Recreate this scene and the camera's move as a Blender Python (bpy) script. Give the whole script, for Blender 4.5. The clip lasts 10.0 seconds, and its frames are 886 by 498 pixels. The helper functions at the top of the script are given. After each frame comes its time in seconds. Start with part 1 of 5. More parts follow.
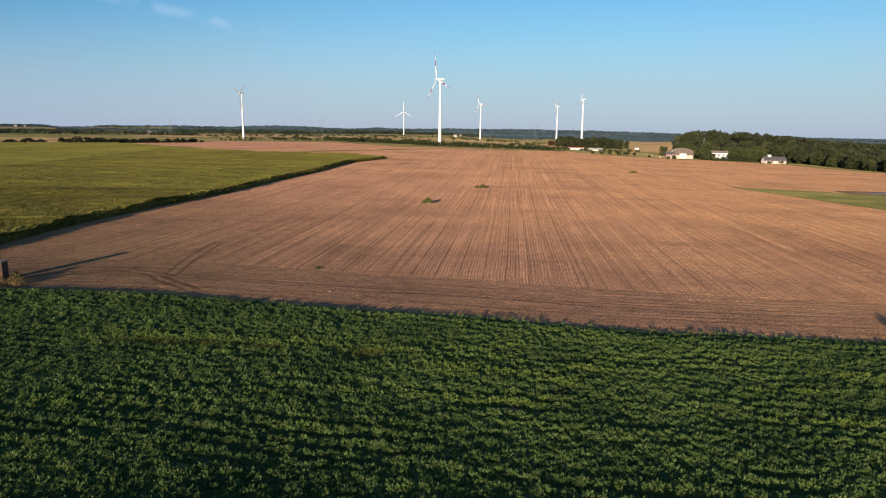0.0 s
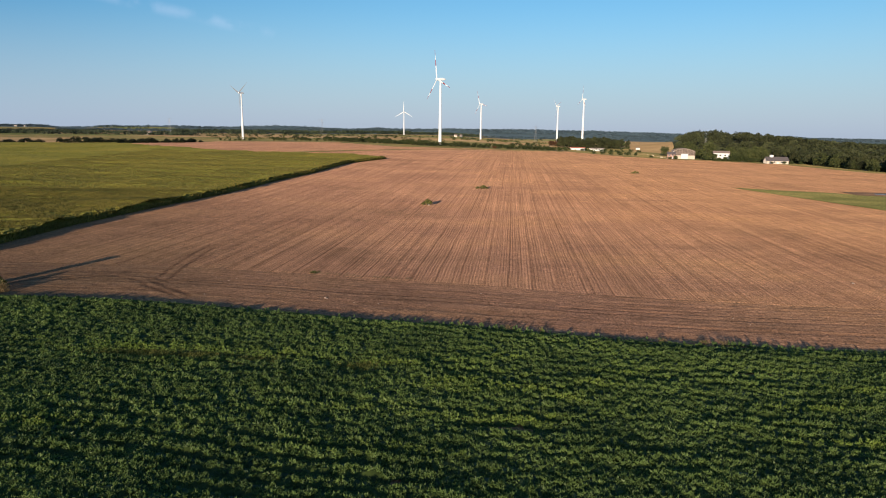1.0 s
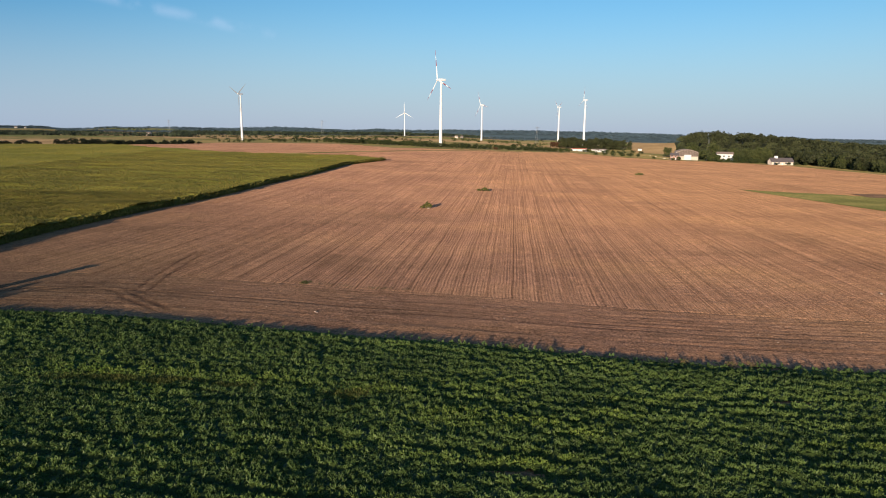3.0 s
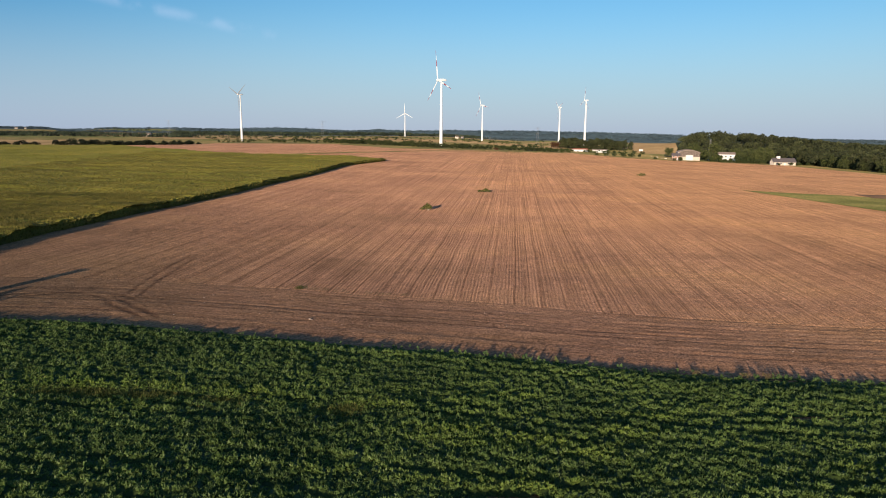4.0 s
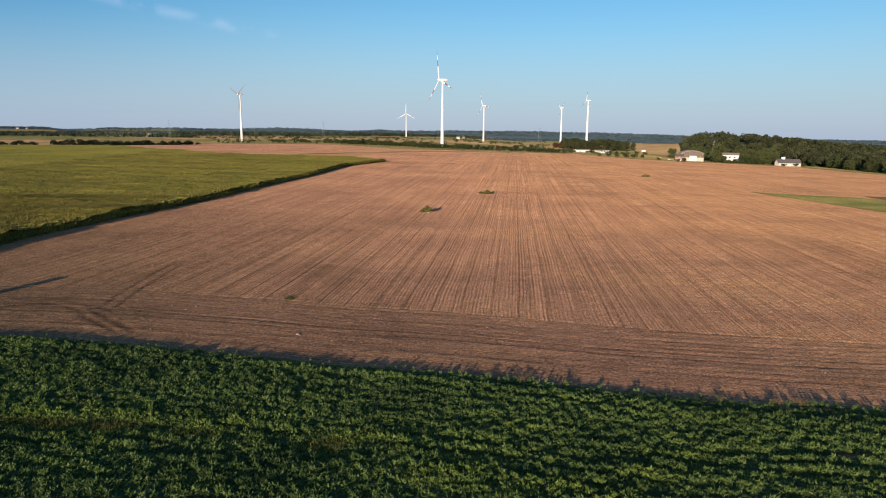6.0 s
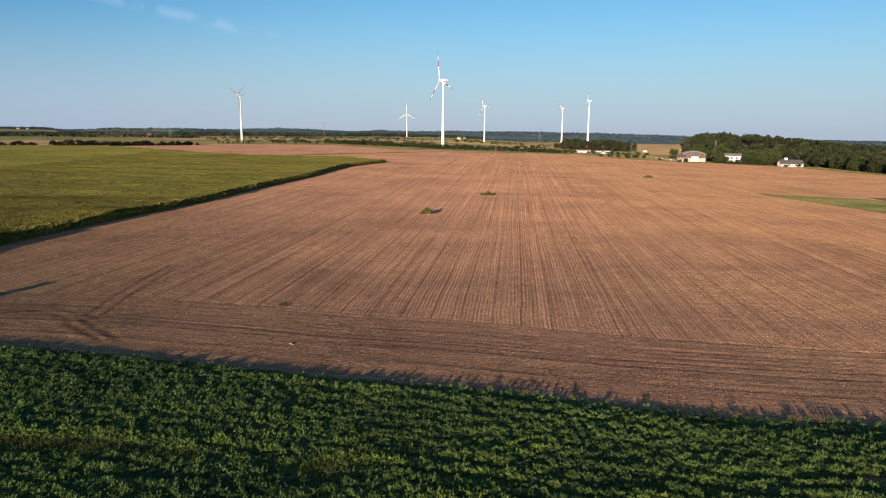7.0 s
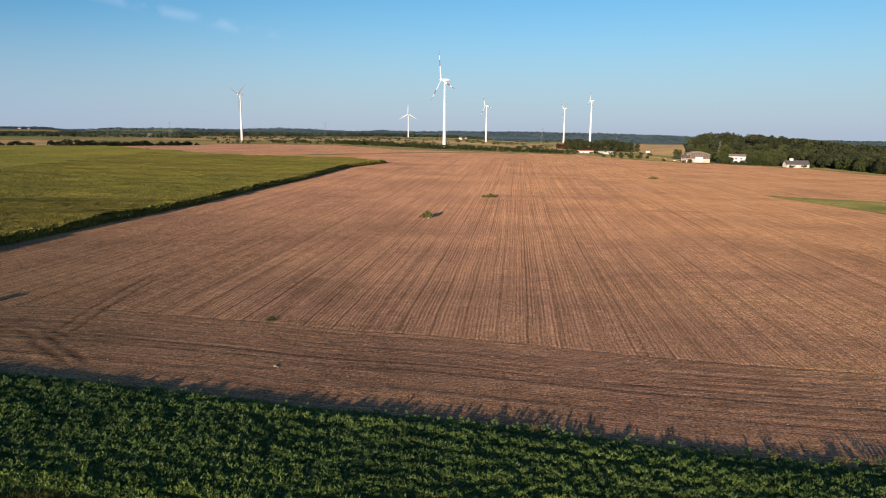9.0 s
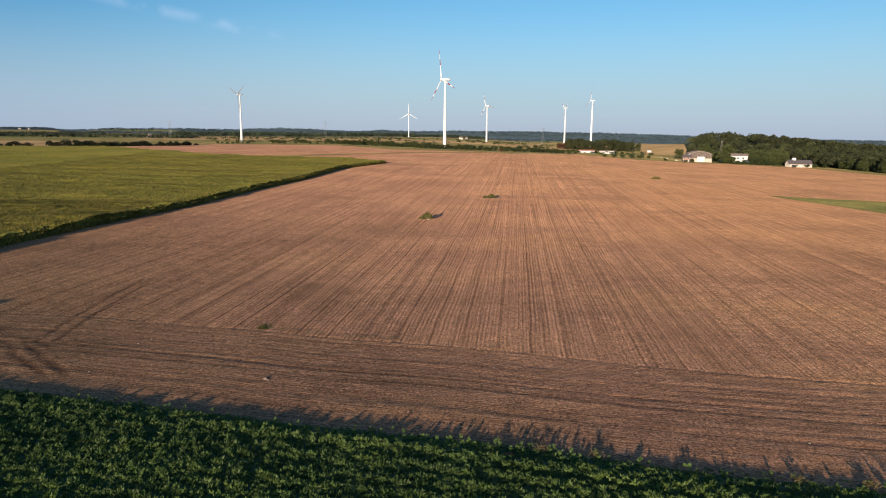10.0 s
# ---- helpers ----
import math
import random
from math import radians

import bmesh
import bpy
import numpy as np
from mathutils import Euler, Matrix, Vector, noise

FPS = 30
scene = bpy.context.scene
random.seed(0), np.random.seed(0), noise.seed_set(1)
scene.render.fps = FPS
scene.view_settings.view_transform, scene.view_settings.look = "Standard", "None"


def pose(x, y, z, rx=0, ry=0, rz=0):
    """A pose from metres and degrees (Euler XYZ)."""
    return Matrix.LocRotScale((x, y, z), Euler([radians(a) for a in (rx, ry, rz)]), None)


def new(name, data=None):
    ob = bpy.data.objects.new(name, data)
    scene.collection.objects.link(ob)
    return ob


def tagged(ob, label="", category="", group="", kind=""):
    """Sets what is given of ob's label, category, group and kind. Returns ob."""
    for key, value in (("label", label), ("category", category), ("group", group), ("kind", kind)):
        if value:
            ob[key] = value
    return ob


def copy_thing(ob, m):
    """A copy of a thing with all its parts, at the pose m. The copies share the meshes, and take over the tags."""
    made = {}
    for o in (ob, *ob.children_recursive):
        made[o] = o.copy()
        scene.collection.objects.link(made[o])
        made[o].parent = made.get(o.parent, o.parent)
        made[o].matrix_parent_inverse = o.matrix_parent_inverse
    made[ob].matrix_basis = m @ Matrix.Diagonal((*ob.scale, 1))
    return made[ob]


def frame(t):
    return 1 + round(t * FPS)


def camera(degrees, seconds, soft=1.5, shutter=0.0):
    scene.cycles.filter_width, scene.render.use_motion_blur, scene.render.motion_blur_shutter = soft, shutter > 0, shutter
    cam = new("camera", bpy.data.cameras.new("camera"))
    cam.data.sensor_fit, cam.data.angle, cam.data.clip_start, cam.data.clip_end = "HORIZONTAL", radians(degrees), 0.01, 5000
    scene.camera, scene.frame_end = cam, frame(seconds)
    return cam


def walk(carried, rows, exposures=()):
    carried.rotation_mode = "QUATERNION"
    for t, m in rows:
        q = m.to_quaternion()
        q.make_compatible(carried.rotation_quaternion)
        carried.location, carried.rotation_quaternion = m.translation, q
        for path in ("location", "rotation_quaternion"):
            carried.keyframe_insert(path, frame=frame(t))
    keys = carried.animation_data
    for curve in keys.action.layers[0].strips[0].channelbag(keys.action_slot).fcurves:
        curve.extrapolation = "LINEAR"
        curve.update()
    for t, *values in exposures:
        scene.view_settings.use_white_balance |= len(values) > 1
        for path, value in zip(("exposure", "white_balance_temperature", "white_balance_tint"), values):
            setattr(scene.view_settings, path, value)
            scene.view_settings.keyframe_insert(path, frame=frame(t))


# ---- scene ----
# Camera: a drone gliding forward over the crop towards the bare field
cam = camera(70.0, 10.0, soft=1.0)
PATH = [  # seconds, x, y, z, pitch, roll, yaw
    (0.0, 0.000, 0.000, 21.600, -10.453, -0.622, 0.000),
    (0.5, -0.004, 1.675, 21.632, -10.450, -0.633, 0.023),
    (1.0, 0.023, 3.327, 21.628, -10.449, -0.632, 0.025),
    (1.5, 0.066, 4.946, 21.599, -10.424, -0.623, 0.037),
    (2.0, 0.105, 6.539, 21.559, -10.392, -0.617, 0.057),
    (2.5, 0.156, 8.117, 21.538, -10.369, -0.599, 0.075),
    (4.0, 0.303, 12.659, 21.476, -10.308, -0.529, 0.141),
    (4.5, 0.369, 14.135, 21.447, -10.296, -0.528, 0.175),
    (5.0, 0.440, 15.585, 21.424, -10.296, -0.546, 0.212),
    (5.5, 0.497, 17.010, 21.420, -10.290, -0.561, 0.240),
    (7.0, 0.652, 21.272, 21.483, -10.240, -0.577, 0.337),
    (7.5, 0.677, 22.735, 21.519, -10.230, -0.591, 0.381),
    (8.0, 0.696, 24.234, 21.563, -10.227, -0.608, 0.418),
    (8.5, 0.740, 25.773, 21.597, -10.226, -0.620, 0.444),
    (9.0, 0.792, 27.323, 21.615, -10.236, -0.612, 0.475),
    (9.5, 0.851, 28.882, 21.630, -10.243, -0.580, 0.498),
    (10.0, 0.906, 30.436, 21.635, -10.252, -0.536, 0.523),
]
walk(cam, [(t, pose(x, y, z, 90 + pitch, roll, yaw)) for t, x, y, z, pitch, roll, yaw in PATH],
     exposures=[(0.0, 0.58, 5420, 10), (10.0, 0.58, 5420, 10)])

# Light: a low evening sun behind the camera, clear sky
SUN_EL, SUN_AZ = 7.3, 198.0
world = bpy.data.worlds.new("evening_sky")
scene.world = world
world.use_nodes = True
wn, wl = world.node_tree.nodes, world.node_tree.links
wn.clear()
sky = wn.new("ShaderNodeTexSky")
sky.sky_type = "NISHITA"
sky.sun_disc = False
sky.sun_elevation = radians(SUN_EL)
sky.sun_rotation = radians(SUN_AZ)
sky.altitude, sky.air_density, sky.dust_density, sky.ozone_density = 150, 1.0, 0.8, 2.2
bg = wn.new("ShaderNodeBackground")
bg.inputs["Strength"].default_value = 0.10
out = wn.new("ShaderNodeOutputWorld")
# two thin wisps of cirrus
def sky_node(kind, **values):
    k = wn.new(kind)
    for key, value in values.items():
        k.inputs[key.replace("_", " ")].default_value = value
    return k


def sky_dot(direction):
    k = wn.new("ShaderNodeVectorMath")
    k.operation = "DOT_PRODUCT"
    wl.new(tc.outputs["Generated"], k.inputs[0])
    k.inputs[1].default_value = direction
    return k.outputs["Value"]


def sky_times(a, b):
    k = wn.new("ShaderNodeMath")
    k.operation = "MULTIPLY"
    for i, v in enumerate((a, b)):
        if isinstance(v, float):
            k.inputs[i].default_value = v
        else:
            wl.new(v, k.inputs[i])
    return k.outputs[0]


def sky_range(value, a, b, c, d):
    k = sky_node("ShaderNodeMapRange", From_Min=a, From_Max=b, To_Min=c, To_Max=d)
    k.interpolation_type = "SMOOTHSTEP"
    wl.new(value, k.inputs["Value"])
    return k.outputs["Result"]


tc = wn.new("ShaderNodeTexCoord")
sv = wn.new("ShaderNodeSeparateXYZ")
wl.new(tc.outputs["Generated"], sv.inputs["Vector"])
ab = wn.new("ShaderNodeMath")
ab.operation = "ABSOLUTE"
wl.new(sky_dot((-0.2082, 0.0853, -0.9744)), ab.inputs[0])
nz = sky_node("ShaderNodeTexNoise", Scale=19.0, Detail=7.0)
wl.new(tc.outputs["Generated"], nz.inputs["Vector"])
wisp = sky_times(sky_range(ab.outputs[0], 0.0, 0.012, 1.0, 0.0), sky_range(sky_dot((-0.3602, 0.9194, 0.1578)), 0.98902, 0.99692, 0.0, 1.0))
wisp = sky_times(sky_times(wisp, sky_range(nz.outputs["Fac"], 0.42, 0.62, 0.0, 1.0)), 0.22)
mx = wn.new("ShaderNodeMix")
mx.data_type = "RGBA"
wl.new(wisp, mx.inputs["Factor"])
# pale haze low over the horizon
hz = wn.new("ShaderNodeMapRange")
hz.interpolation_type = "SMOOTHSTEP"
for key, value in (("From Min", 0.0), ("From Max", 0.21), ("To Min", 0.75), ("To Max", 0.0)):
    hz.inputs[key].default_value = value
wl.new(sv.outputs["Z"], hz.inputs["Value"])
hm = wn.new("ShaderNodeMix")
hm.data_type = "RGBA"
wl.new(hz.outputs["Result"], hm.inputs["Factor"])
# clear, dry air: slightly less red overhead
# and deeper blue away from the point opposite the sun
deep = wn.new("ShaderNodeMix")
deep.data_type = "RGBA"
wl.new(sky_range(sky_dot((math.sin(radians(SUN_AZ - 180)), math.cos(radians(SUN_AZ - 180)), 0.0)), 0.5, 0.93, 0.0, 1.0), deep.inputs["Factor"])
deep.inputs[6].default_value, deep.inputs[7].default_value = (0.47, 0.84, 1.02, 1), (0.83, 1.02, 1.05, 1)
# warm and pale round the sun
glow = wn.new("ShaderNodeMix")
glow.data_type = "RGBA"
wl.new(sky_range(sky_dot((math.sin(radians(SUN_AZ)), math.cos(radians(SUN_AZ)), 0.0)), 0.0, 0.8, 0.0, 1.0), glow.inputs["Factor"])
wl.new(deep.outputs[2], glow.inputs[6])
glow.inputs[7].default_value = (1.1, 1.0, 0.9, 1)
dry = wn.new("ShaderNodeMix")
dry.data_type, dry.blend_type = "RGBA", "MULTIPLY"
dry.inputs["Factor"].default_value = 1.0
wl.new(sky.outputs["Color"], dry.inputs[6])
wl.new(glow.outputs[2], dry.inputs[7])
wl.new(dry.outputs[2], hm.inputs[6])
hm.inputs[7].default_value = (3.58, 3.68, 4.14, 1)
wl.new(hm.outputs[2], mx.inputs[6])
mx.inputs[7].default_value = (5.0, 5.2, 5.6, 1)
wl.new(mx.outputs[2], bg.inputs["Color"])
wl.new(bg.outputs["Background"], out.inputs["Surface"])
lamp = bpy.data.lights.new("sun", "SUN")
lamp.energy, lamp.angle, lamp.color = 5.0, radians(0.53), (1.0, 0.70, 0.42)
sun = new("sun", lamp)
sun.matrix_world = pose(0, 0, 300, 90 - SUN_EL, 0, 180 - SUN_AZ)

# ---- small tools ----
rng = np.random.default_rng(7)


def S(t):
    t = np.clip(t, 0, 1)
    return t * t * (3 - 2 * t)


def lattice(ix, iy, seed):
    h = (ix.astype(np.int64) * 374761393 + iy.astype(np.int64) * 668265263 + seed * 974634777) & 0xFFFFFFFF
    h = ((h ^ (h >> 13)) * 1274126177) & 0xFFFFFFFF
    return ((h ^ (h >> 16)) & 0xFFFF) / 65535.0


def vnoise(x, y, seed=0):
    """Smooth value noise, 0 to 1."""
    x, y = np.asarray(x, float), np.asarray(y, float)
    ix, iy = np.floor(x), np.floor(y)
    fx, fy = S(x - ix), S(y - iy)
    a, b = lattice(ix, iy, seed), lattice(ix + 1, iy, seed)
    c, d = lattice(ix, iy + 1, seed), lattice(ix + 1, iy + 1, seed)
    return (a * (1 - fx) + b * fx) * (1 - fy) + (c * (1 - fx) + d * fx) * fy


def height(x, y):
    """The lie of the land, in metres."""
    x, y = np.asarray(x, float), np.asarray(y, float)
    r = np.hypot(x, y)
    z = -1.85 * np.tanh(x / 180)
    z = z + 7.8 * S((y - 108) / 504) * (1 - 0.35 * S((-x - 120) / 360)) * (1 - 0.95 * S((x + 24) / 240))
    z = z - 1.4 * S((x - 228) / 72) * S((y - 180) / 240)
    z = z + 4.0 * S((y - 600) / 500) * (1 - S((x - 100) / 300))
    z = z + 17.5 * np.exp(-((x - 425) / 105) ** 2 - ((y - 1010) / 170) ** 2) + 7.0 * np.exp(-((x - 560) / 90) ** 2 - ((y - 1010) / 170) ** 2)
    # the ring of low wooded hills
    az = np.arctan2(x, np.maximum(y, 1.0))
    ridge = S((r - 2250) / 1750) * S((y + 300) / 1200)
    top = 38 - 30 * S((az - 0.2) / 0.33)
    for at, wide, high in ((-0.52, 0.03, -10), (-0.62, 0.07, -9), (-0.24, 0.05, 12), (-0.104, 0.016, 9), (0.08, 0.10, 5), (0.494, 0.02, 8), (-0.42, 0.03, 3), (0.0, 0.02, 3)):
        top = top + high * np.exp(-((az - at) / wide) ** 2)
    top = top + 1.2 * np.sin(az * 61) + 0.8 * np.sin(az * 143)
    return z + ridge * (top - z) - 14 * S((r - 4300) / 700)


def edge(x):
    """Where the leafy crop ends and the bare field begins."""
    x = np.asarray(x, float)
    return 72.9 - 7.4 * np.tanh((x - 2) / 33) - 0.9 * np.exp(-((x + 11) / 8) ** 2) + 1.5 * S((-x - 25) / 20)


def mesh_of(name, verts, faces, mats, index=None, smooth=False):
    """A mesh from arrays: verts (n, 3), faces (m, 3 or 4)."""
    me = bpy.data.meshes.new(name)
    verts, faces = np.asarray(verts, np.float32), np.asarray(faces, np.int32)
    k = faces.shape[1]
    me.vertices.add(len(verts))
    me.vertices.foreach_set("co", verts.ravel())
    me.loops.add(faces.size)
    me.loops.foreach_set("vertex_index", faces.ravel())
    me.polygons.add(len(faces))
    me.polygons.foreach_set("loop_start", np.arange(0, faces.size, k, dtype=np.int32))
    for m in mats:
        me.materials.append(m)
    if index is not None:
        me.polygons.foreach_set("material_index", np.asarray(index, np.int32))
    me.polygons.foreach_set("use_smooth", np.full(len(faces), smooth))
    me.update(calc_edges=True)
    return me


def part(name, bm, material, parent, label=""):
    """Links a bmesh as one mesh object under a thing or a part."""
    me = bpy.data.meshes.new(name)
    bm.to_mesh(me)
    bm.free()
    me.materials.append(material)
    ob = new(name, me)
    ob.parent = parent
    if label:
        ob["label"] = label
    return ob


def box(bm, x0, y0, z0, x1, y1, z1, bevel=0.0):
    r = bmesh.ops.create_cube(bm, size=1.0)
    for v in r["verts"]:
        v.co = Vector((x0 + (v.co.x + 0.5) * (x1 - x0), y0 + (v.co.y + 0.5) * (y1 - y0), z0 + (v.co.z + 0.5) * (z1 - z0)))
    if bevel:
        es = {e for v in r["verts"] for e in v.link_edges}
        bmesh.ops.bevel(bm, geom=list(es), offset=bevel, segments=2, affect="EDGES", profile=0.5)
    return bm


def cyl(bm, a, b, r0, r1, n=10):
    """A tapered round bar from a to b."""
    a, b = Vector(a), Vector(b)
    d = b - a
    m = Matrix.Translation((a + b) / 2) @ d.to_track_quat("Z", "Y").to_matrix().to_4x4()
    bmesh.ops.create_cone(bm, cap_ends=True, segments=n, radius1=r0, radius2=r1, depth=d.length, matrix=m)
    return bm


def loft(bm, rings):
    """Skin closed rings of equal length into a body with capped ends."""
    rows = [[bm.verts.new(p) for p in ring] for ring in rings]
    for a, b in zip(rows, rows[1:]):
        for i in range(len(a)):
            bm.faces.new((a[i], a[i - 1], b[i - 1], b[i]))
    bm.faces.new(rows[0])
    bm.faces.new(rows[-1][::-1])
    bmesh.ops.recalc_face_normals(bm, faces=bm.faces)
    return bm


def leaves(centre, normal, size, aspect=0.6, face=None):
    """Folded leaf blades: base, side, tip, side. Arrays of n places, n directions of growth, n lengths."""
    n = len(centre)
    d = normal / np.maximum(np.linalg.norm(normal, axis=1, keepdims=True), 1e-6)
    side = np.cross(d, rng.normal(size=(n, 3)) if face is None else face)
    side /= np.maximum(np.linalg.norm(side, axis=1, keepdims=True), 1e-6)
    up = np.cross(side, d)
    L = np.asarray(size).reshape(-1, 1)
    mid = centre + d * L * 0.45 + up * L * 0.12
    v = np.stack([centre, mid + side * L * aspect * 0.5, centre + d * L, mid - side * L * aspect * 0.5], 1)
    return v.reshape(-1, 3), np.arange(4 * n).reshape(-1, 4)


def blades(centre, way, size, aspect=0.5):
    """Pointed single blades, one triangle each: a foot and a tip."""
    n = len(centre)
    d = way / np.maximum(np.linalg.norm(way, axis=1, keepdims=True), 1e-6)
    side = np.cross(d, rng.normal(size=(n, 3)))
    side /= np.maximum(np.linalg.norm(side, axis=1, keepdims=True), 1e-6)
    L = np.asarray(size).reshape(-1, 1)
    v = np.stack([centre - side * L * aspect * 0.5, centre + side * L * aspect * 0.5, centre + d * L], 1)
    return v.reshape(-1, 3), np.arange(3 * n).reshape(-1, 3)

# ---- materials ----
def mat(name, rough=0.8, metal=0.0, spec=0.3):
    m = bpy.data.materials.new(name)
    m.use_nodes = True
    b = m.node_tree.nodes["Principled BSDF"]
    b.inputs["Roughness"].default_value = rough
    b.inputs["Metallic"].default_value = metal
    b.inputs["Specular IOR Level"].default_value = spec
    b.inputs["Diffuse Roughness"].default_value = 1.0 if rough > 0.55 else 0.3
    return m, m.node_tree.nodes, m.node_tree.links, b


def noise_node(nodes, links, scale, detail=4.0, vector=None, rough=0.55):
    n = nodes.new("ShaderNodeTexNoise")
    n.inputs["Scale"].default_value, n.inputs["Detail"].default_value, n.inputs["Roughness"].default_value = scale, detail, rough
    if vector is not None:
        links.new(vector, n.inputs["Vector"])
    return n.outputs["Fac"]


def ramp(nodes, links, fac, stops):
    r = nodes.new("ShaderNodeValToRGB")
    e = r.color_ramp.elements
    while len(e) < len(stops):
        e.new(0.5)
    for k, (p, c) in zip(e, stops):
        k.position, k.color = p, (*c, 1)
    links.new(fac, r.inputs["Fac"])
    return r.outputs["Color"]


def blend(nodes, links, kind, fac, a, b):
    x = nodes.new("ShaderNodeMix")
    x.data_type, x.blend_type = "RGBA", kind
    if isinstance(fac, (int, float)):
        x.inputs["Factor"].default_value = fac
    else:
        links.new(fac, x.inputs["Factor"])
    for s, v in (("A", a), ("B", b)):
        i = [k for k in x.inputs if k.name == s and k.type == "RGBA"][0]
        if isinstance(v, tuple):
            i.default_value = (*v, 1)
        else:
            links.new(v, i)
    return [k for k in x.outputs if k.type == "RGBA"][0]


def maths(nodes, links, op, a, b=0.0, clamp=False):
    x = nodes.new("ShaderNodeMath")
    x.operation, x.use_clamp = op, clamp
    for i, v in enumerate((a, b)):
        if isinstance(v, (int, float)):
            x.inputs[i].default_value = v
        else:
            links.new(v, x.inputs[i])
    return x.outputs[0]


def bump(nodes, links, b, h, strength, distance):
    k = nodes.new("ShaderNodeBump")
    k.inputs["Strength"].default_value, k.inputs["Distance"].default_value = strength, distance
    links.new(h, k.inputs["Height"])
    links.new(k.outputs["Normal"], b.inputs["Normal"])


def place(nodes, links, scale):
    g = nodes.new("ShaderNodeNewGeometry")
    m = nodes.new("ShaderNodeMapping")
    m.inputs["Scale"].default_value = scale
    links.new(g.outputs["Position"], m.inputs["Vector"])
    return m.outputs["Vector"]


def plain(name, c, rough=0.7, metal=0.0, vary=0.12, scale=1.5, fine=25.0):
    """A painted or weathered surface: base colour with stains and grain at two scales."""
    m, n, l, b = mat(name, rough, metal)
    v = place(n, l, (1, 1, 1))
    lo, hi = tuple(k * (1 - vary) for k in c), tuple(min(1, k * (1 + vary)) for k in c)
    a = ramp(n, l, noise_node(n, l, scale, 5, v), [(0.3, lo), (0.7, hi)])
    g = noise_node(n, l, fine, 3, v)
    l.new(blend(n, l, "MULTIPLY", 0.25, a, ramp(n, l, g, [(0.2, (0.6, 0.6, 0.6)), (0.8, (1, 1, 1))])), b.inputs["Base Color"])
    bump(n, l, b, g, 0.15, 0.02)
    return m


def foliage(name, dark, mid, light, patch=0.08, tint=None, rough=0.6, amount=0.6, thin=0.2, stretch=(1, 1, 1)):
    """Leaves: each blade its own green, with slow drifts of colour over the stand."""
    m, n, l, b = mat(name, rough, 0, 0.25)
    g = n.new("ShaderNodeNewGeometry")
    c = ramp(n, l, g.outputs["Random Per Island"], [(0.0, dark), (0.55, mid), (1.0, light)])
    v = place(n, l, stretch)
    p = noise_node(n, l, patch, 4, v)
    c = blend(n, l, "MULTIPLY", amount, c, ramp(n, l, p, [(0.38, (0.5, 0.55, 0.52)), (0.62, (1.25, 1.2, 1.0))]))
    if tint:
        q = ramp(n, l, noise_node(n, l, patch * 2.3, 3, v), [(0.53, (0, 0, 0)), (0.68, (0.8, 0.8, 0.8))])
        c = blend(n, l, "MIX", q, c, tint)
    # each tree of a wood has its own shade of green
    at = n.new("ShaderNodeAttribute")
    at.attribute_name = "tone"
    c = blend(n, l, "MIX", maths(n, l, "MULTIPLY", at.outputs["Fac"], 1.0, True), c, tuple(k * 1.9 for k in light))
    c = blend(n, l, "MIX", maths(n, l, "MULTIPLY", at.outputs["Fac"], -1.4, True), c, tuple(k * 0.35 for k in dark))
    l.new(c, b.inputs["Base Color"])
    # thin leaves let part of the light through
    t = n.new("ShaderNodeBsdfTranslucent")
    l.new(blend(n, l, "MULTIPLY", 1.0, c, (1.15, 1.2, 0.75)), t.inputs["Color"])
    x = n.new("ShaderNodeMixShader")
    x.inputs["Fac"].default_value = thin
    l.new(b.outputs[0], x.inputs[1])
    l.new(t.outputs[0], x.inputs[2])
    l.new(x.outputs[0], n["Material Output"].inputs["Surface"])
    return m


def crop_material():
    """Broad glossy leaves, each blade its own green; some patches paler and yellower."""
    m = foliage("leafy_crop", (0.088, 0.140, 0.040), (0.103, 0.162, 0.047), (0.121, 0.184, 0.055), 0.13, None, 0.55, 0.7, 0.28)
    n, l = m.node_tree.nodes, m.node_tree.links
    b = n["Principled BSDF"]
    b.inputs["Specular IOR Level"].default_value = 0.3
    old = b.inputs["Base Color"].links[0].from_socket
    at = n.new("ShaderNodeAttribute")
    at.attribute_name = "paler"
    g = n.new("ShaderNodeNewGeometry")
    yellow = ramp(n, l, g.outputs["Random Per Island"], [(0.0, (0.12, 0.185, 0.03)), (0.6, (0.155, 0.228, 0.037)), (1.0, (0.2, 0.25, 0.045))])
    l.new(blend(n, l, "MIX", at.outputs["Fac"], old, yellow), b.inputs["Base Color"])
    return m


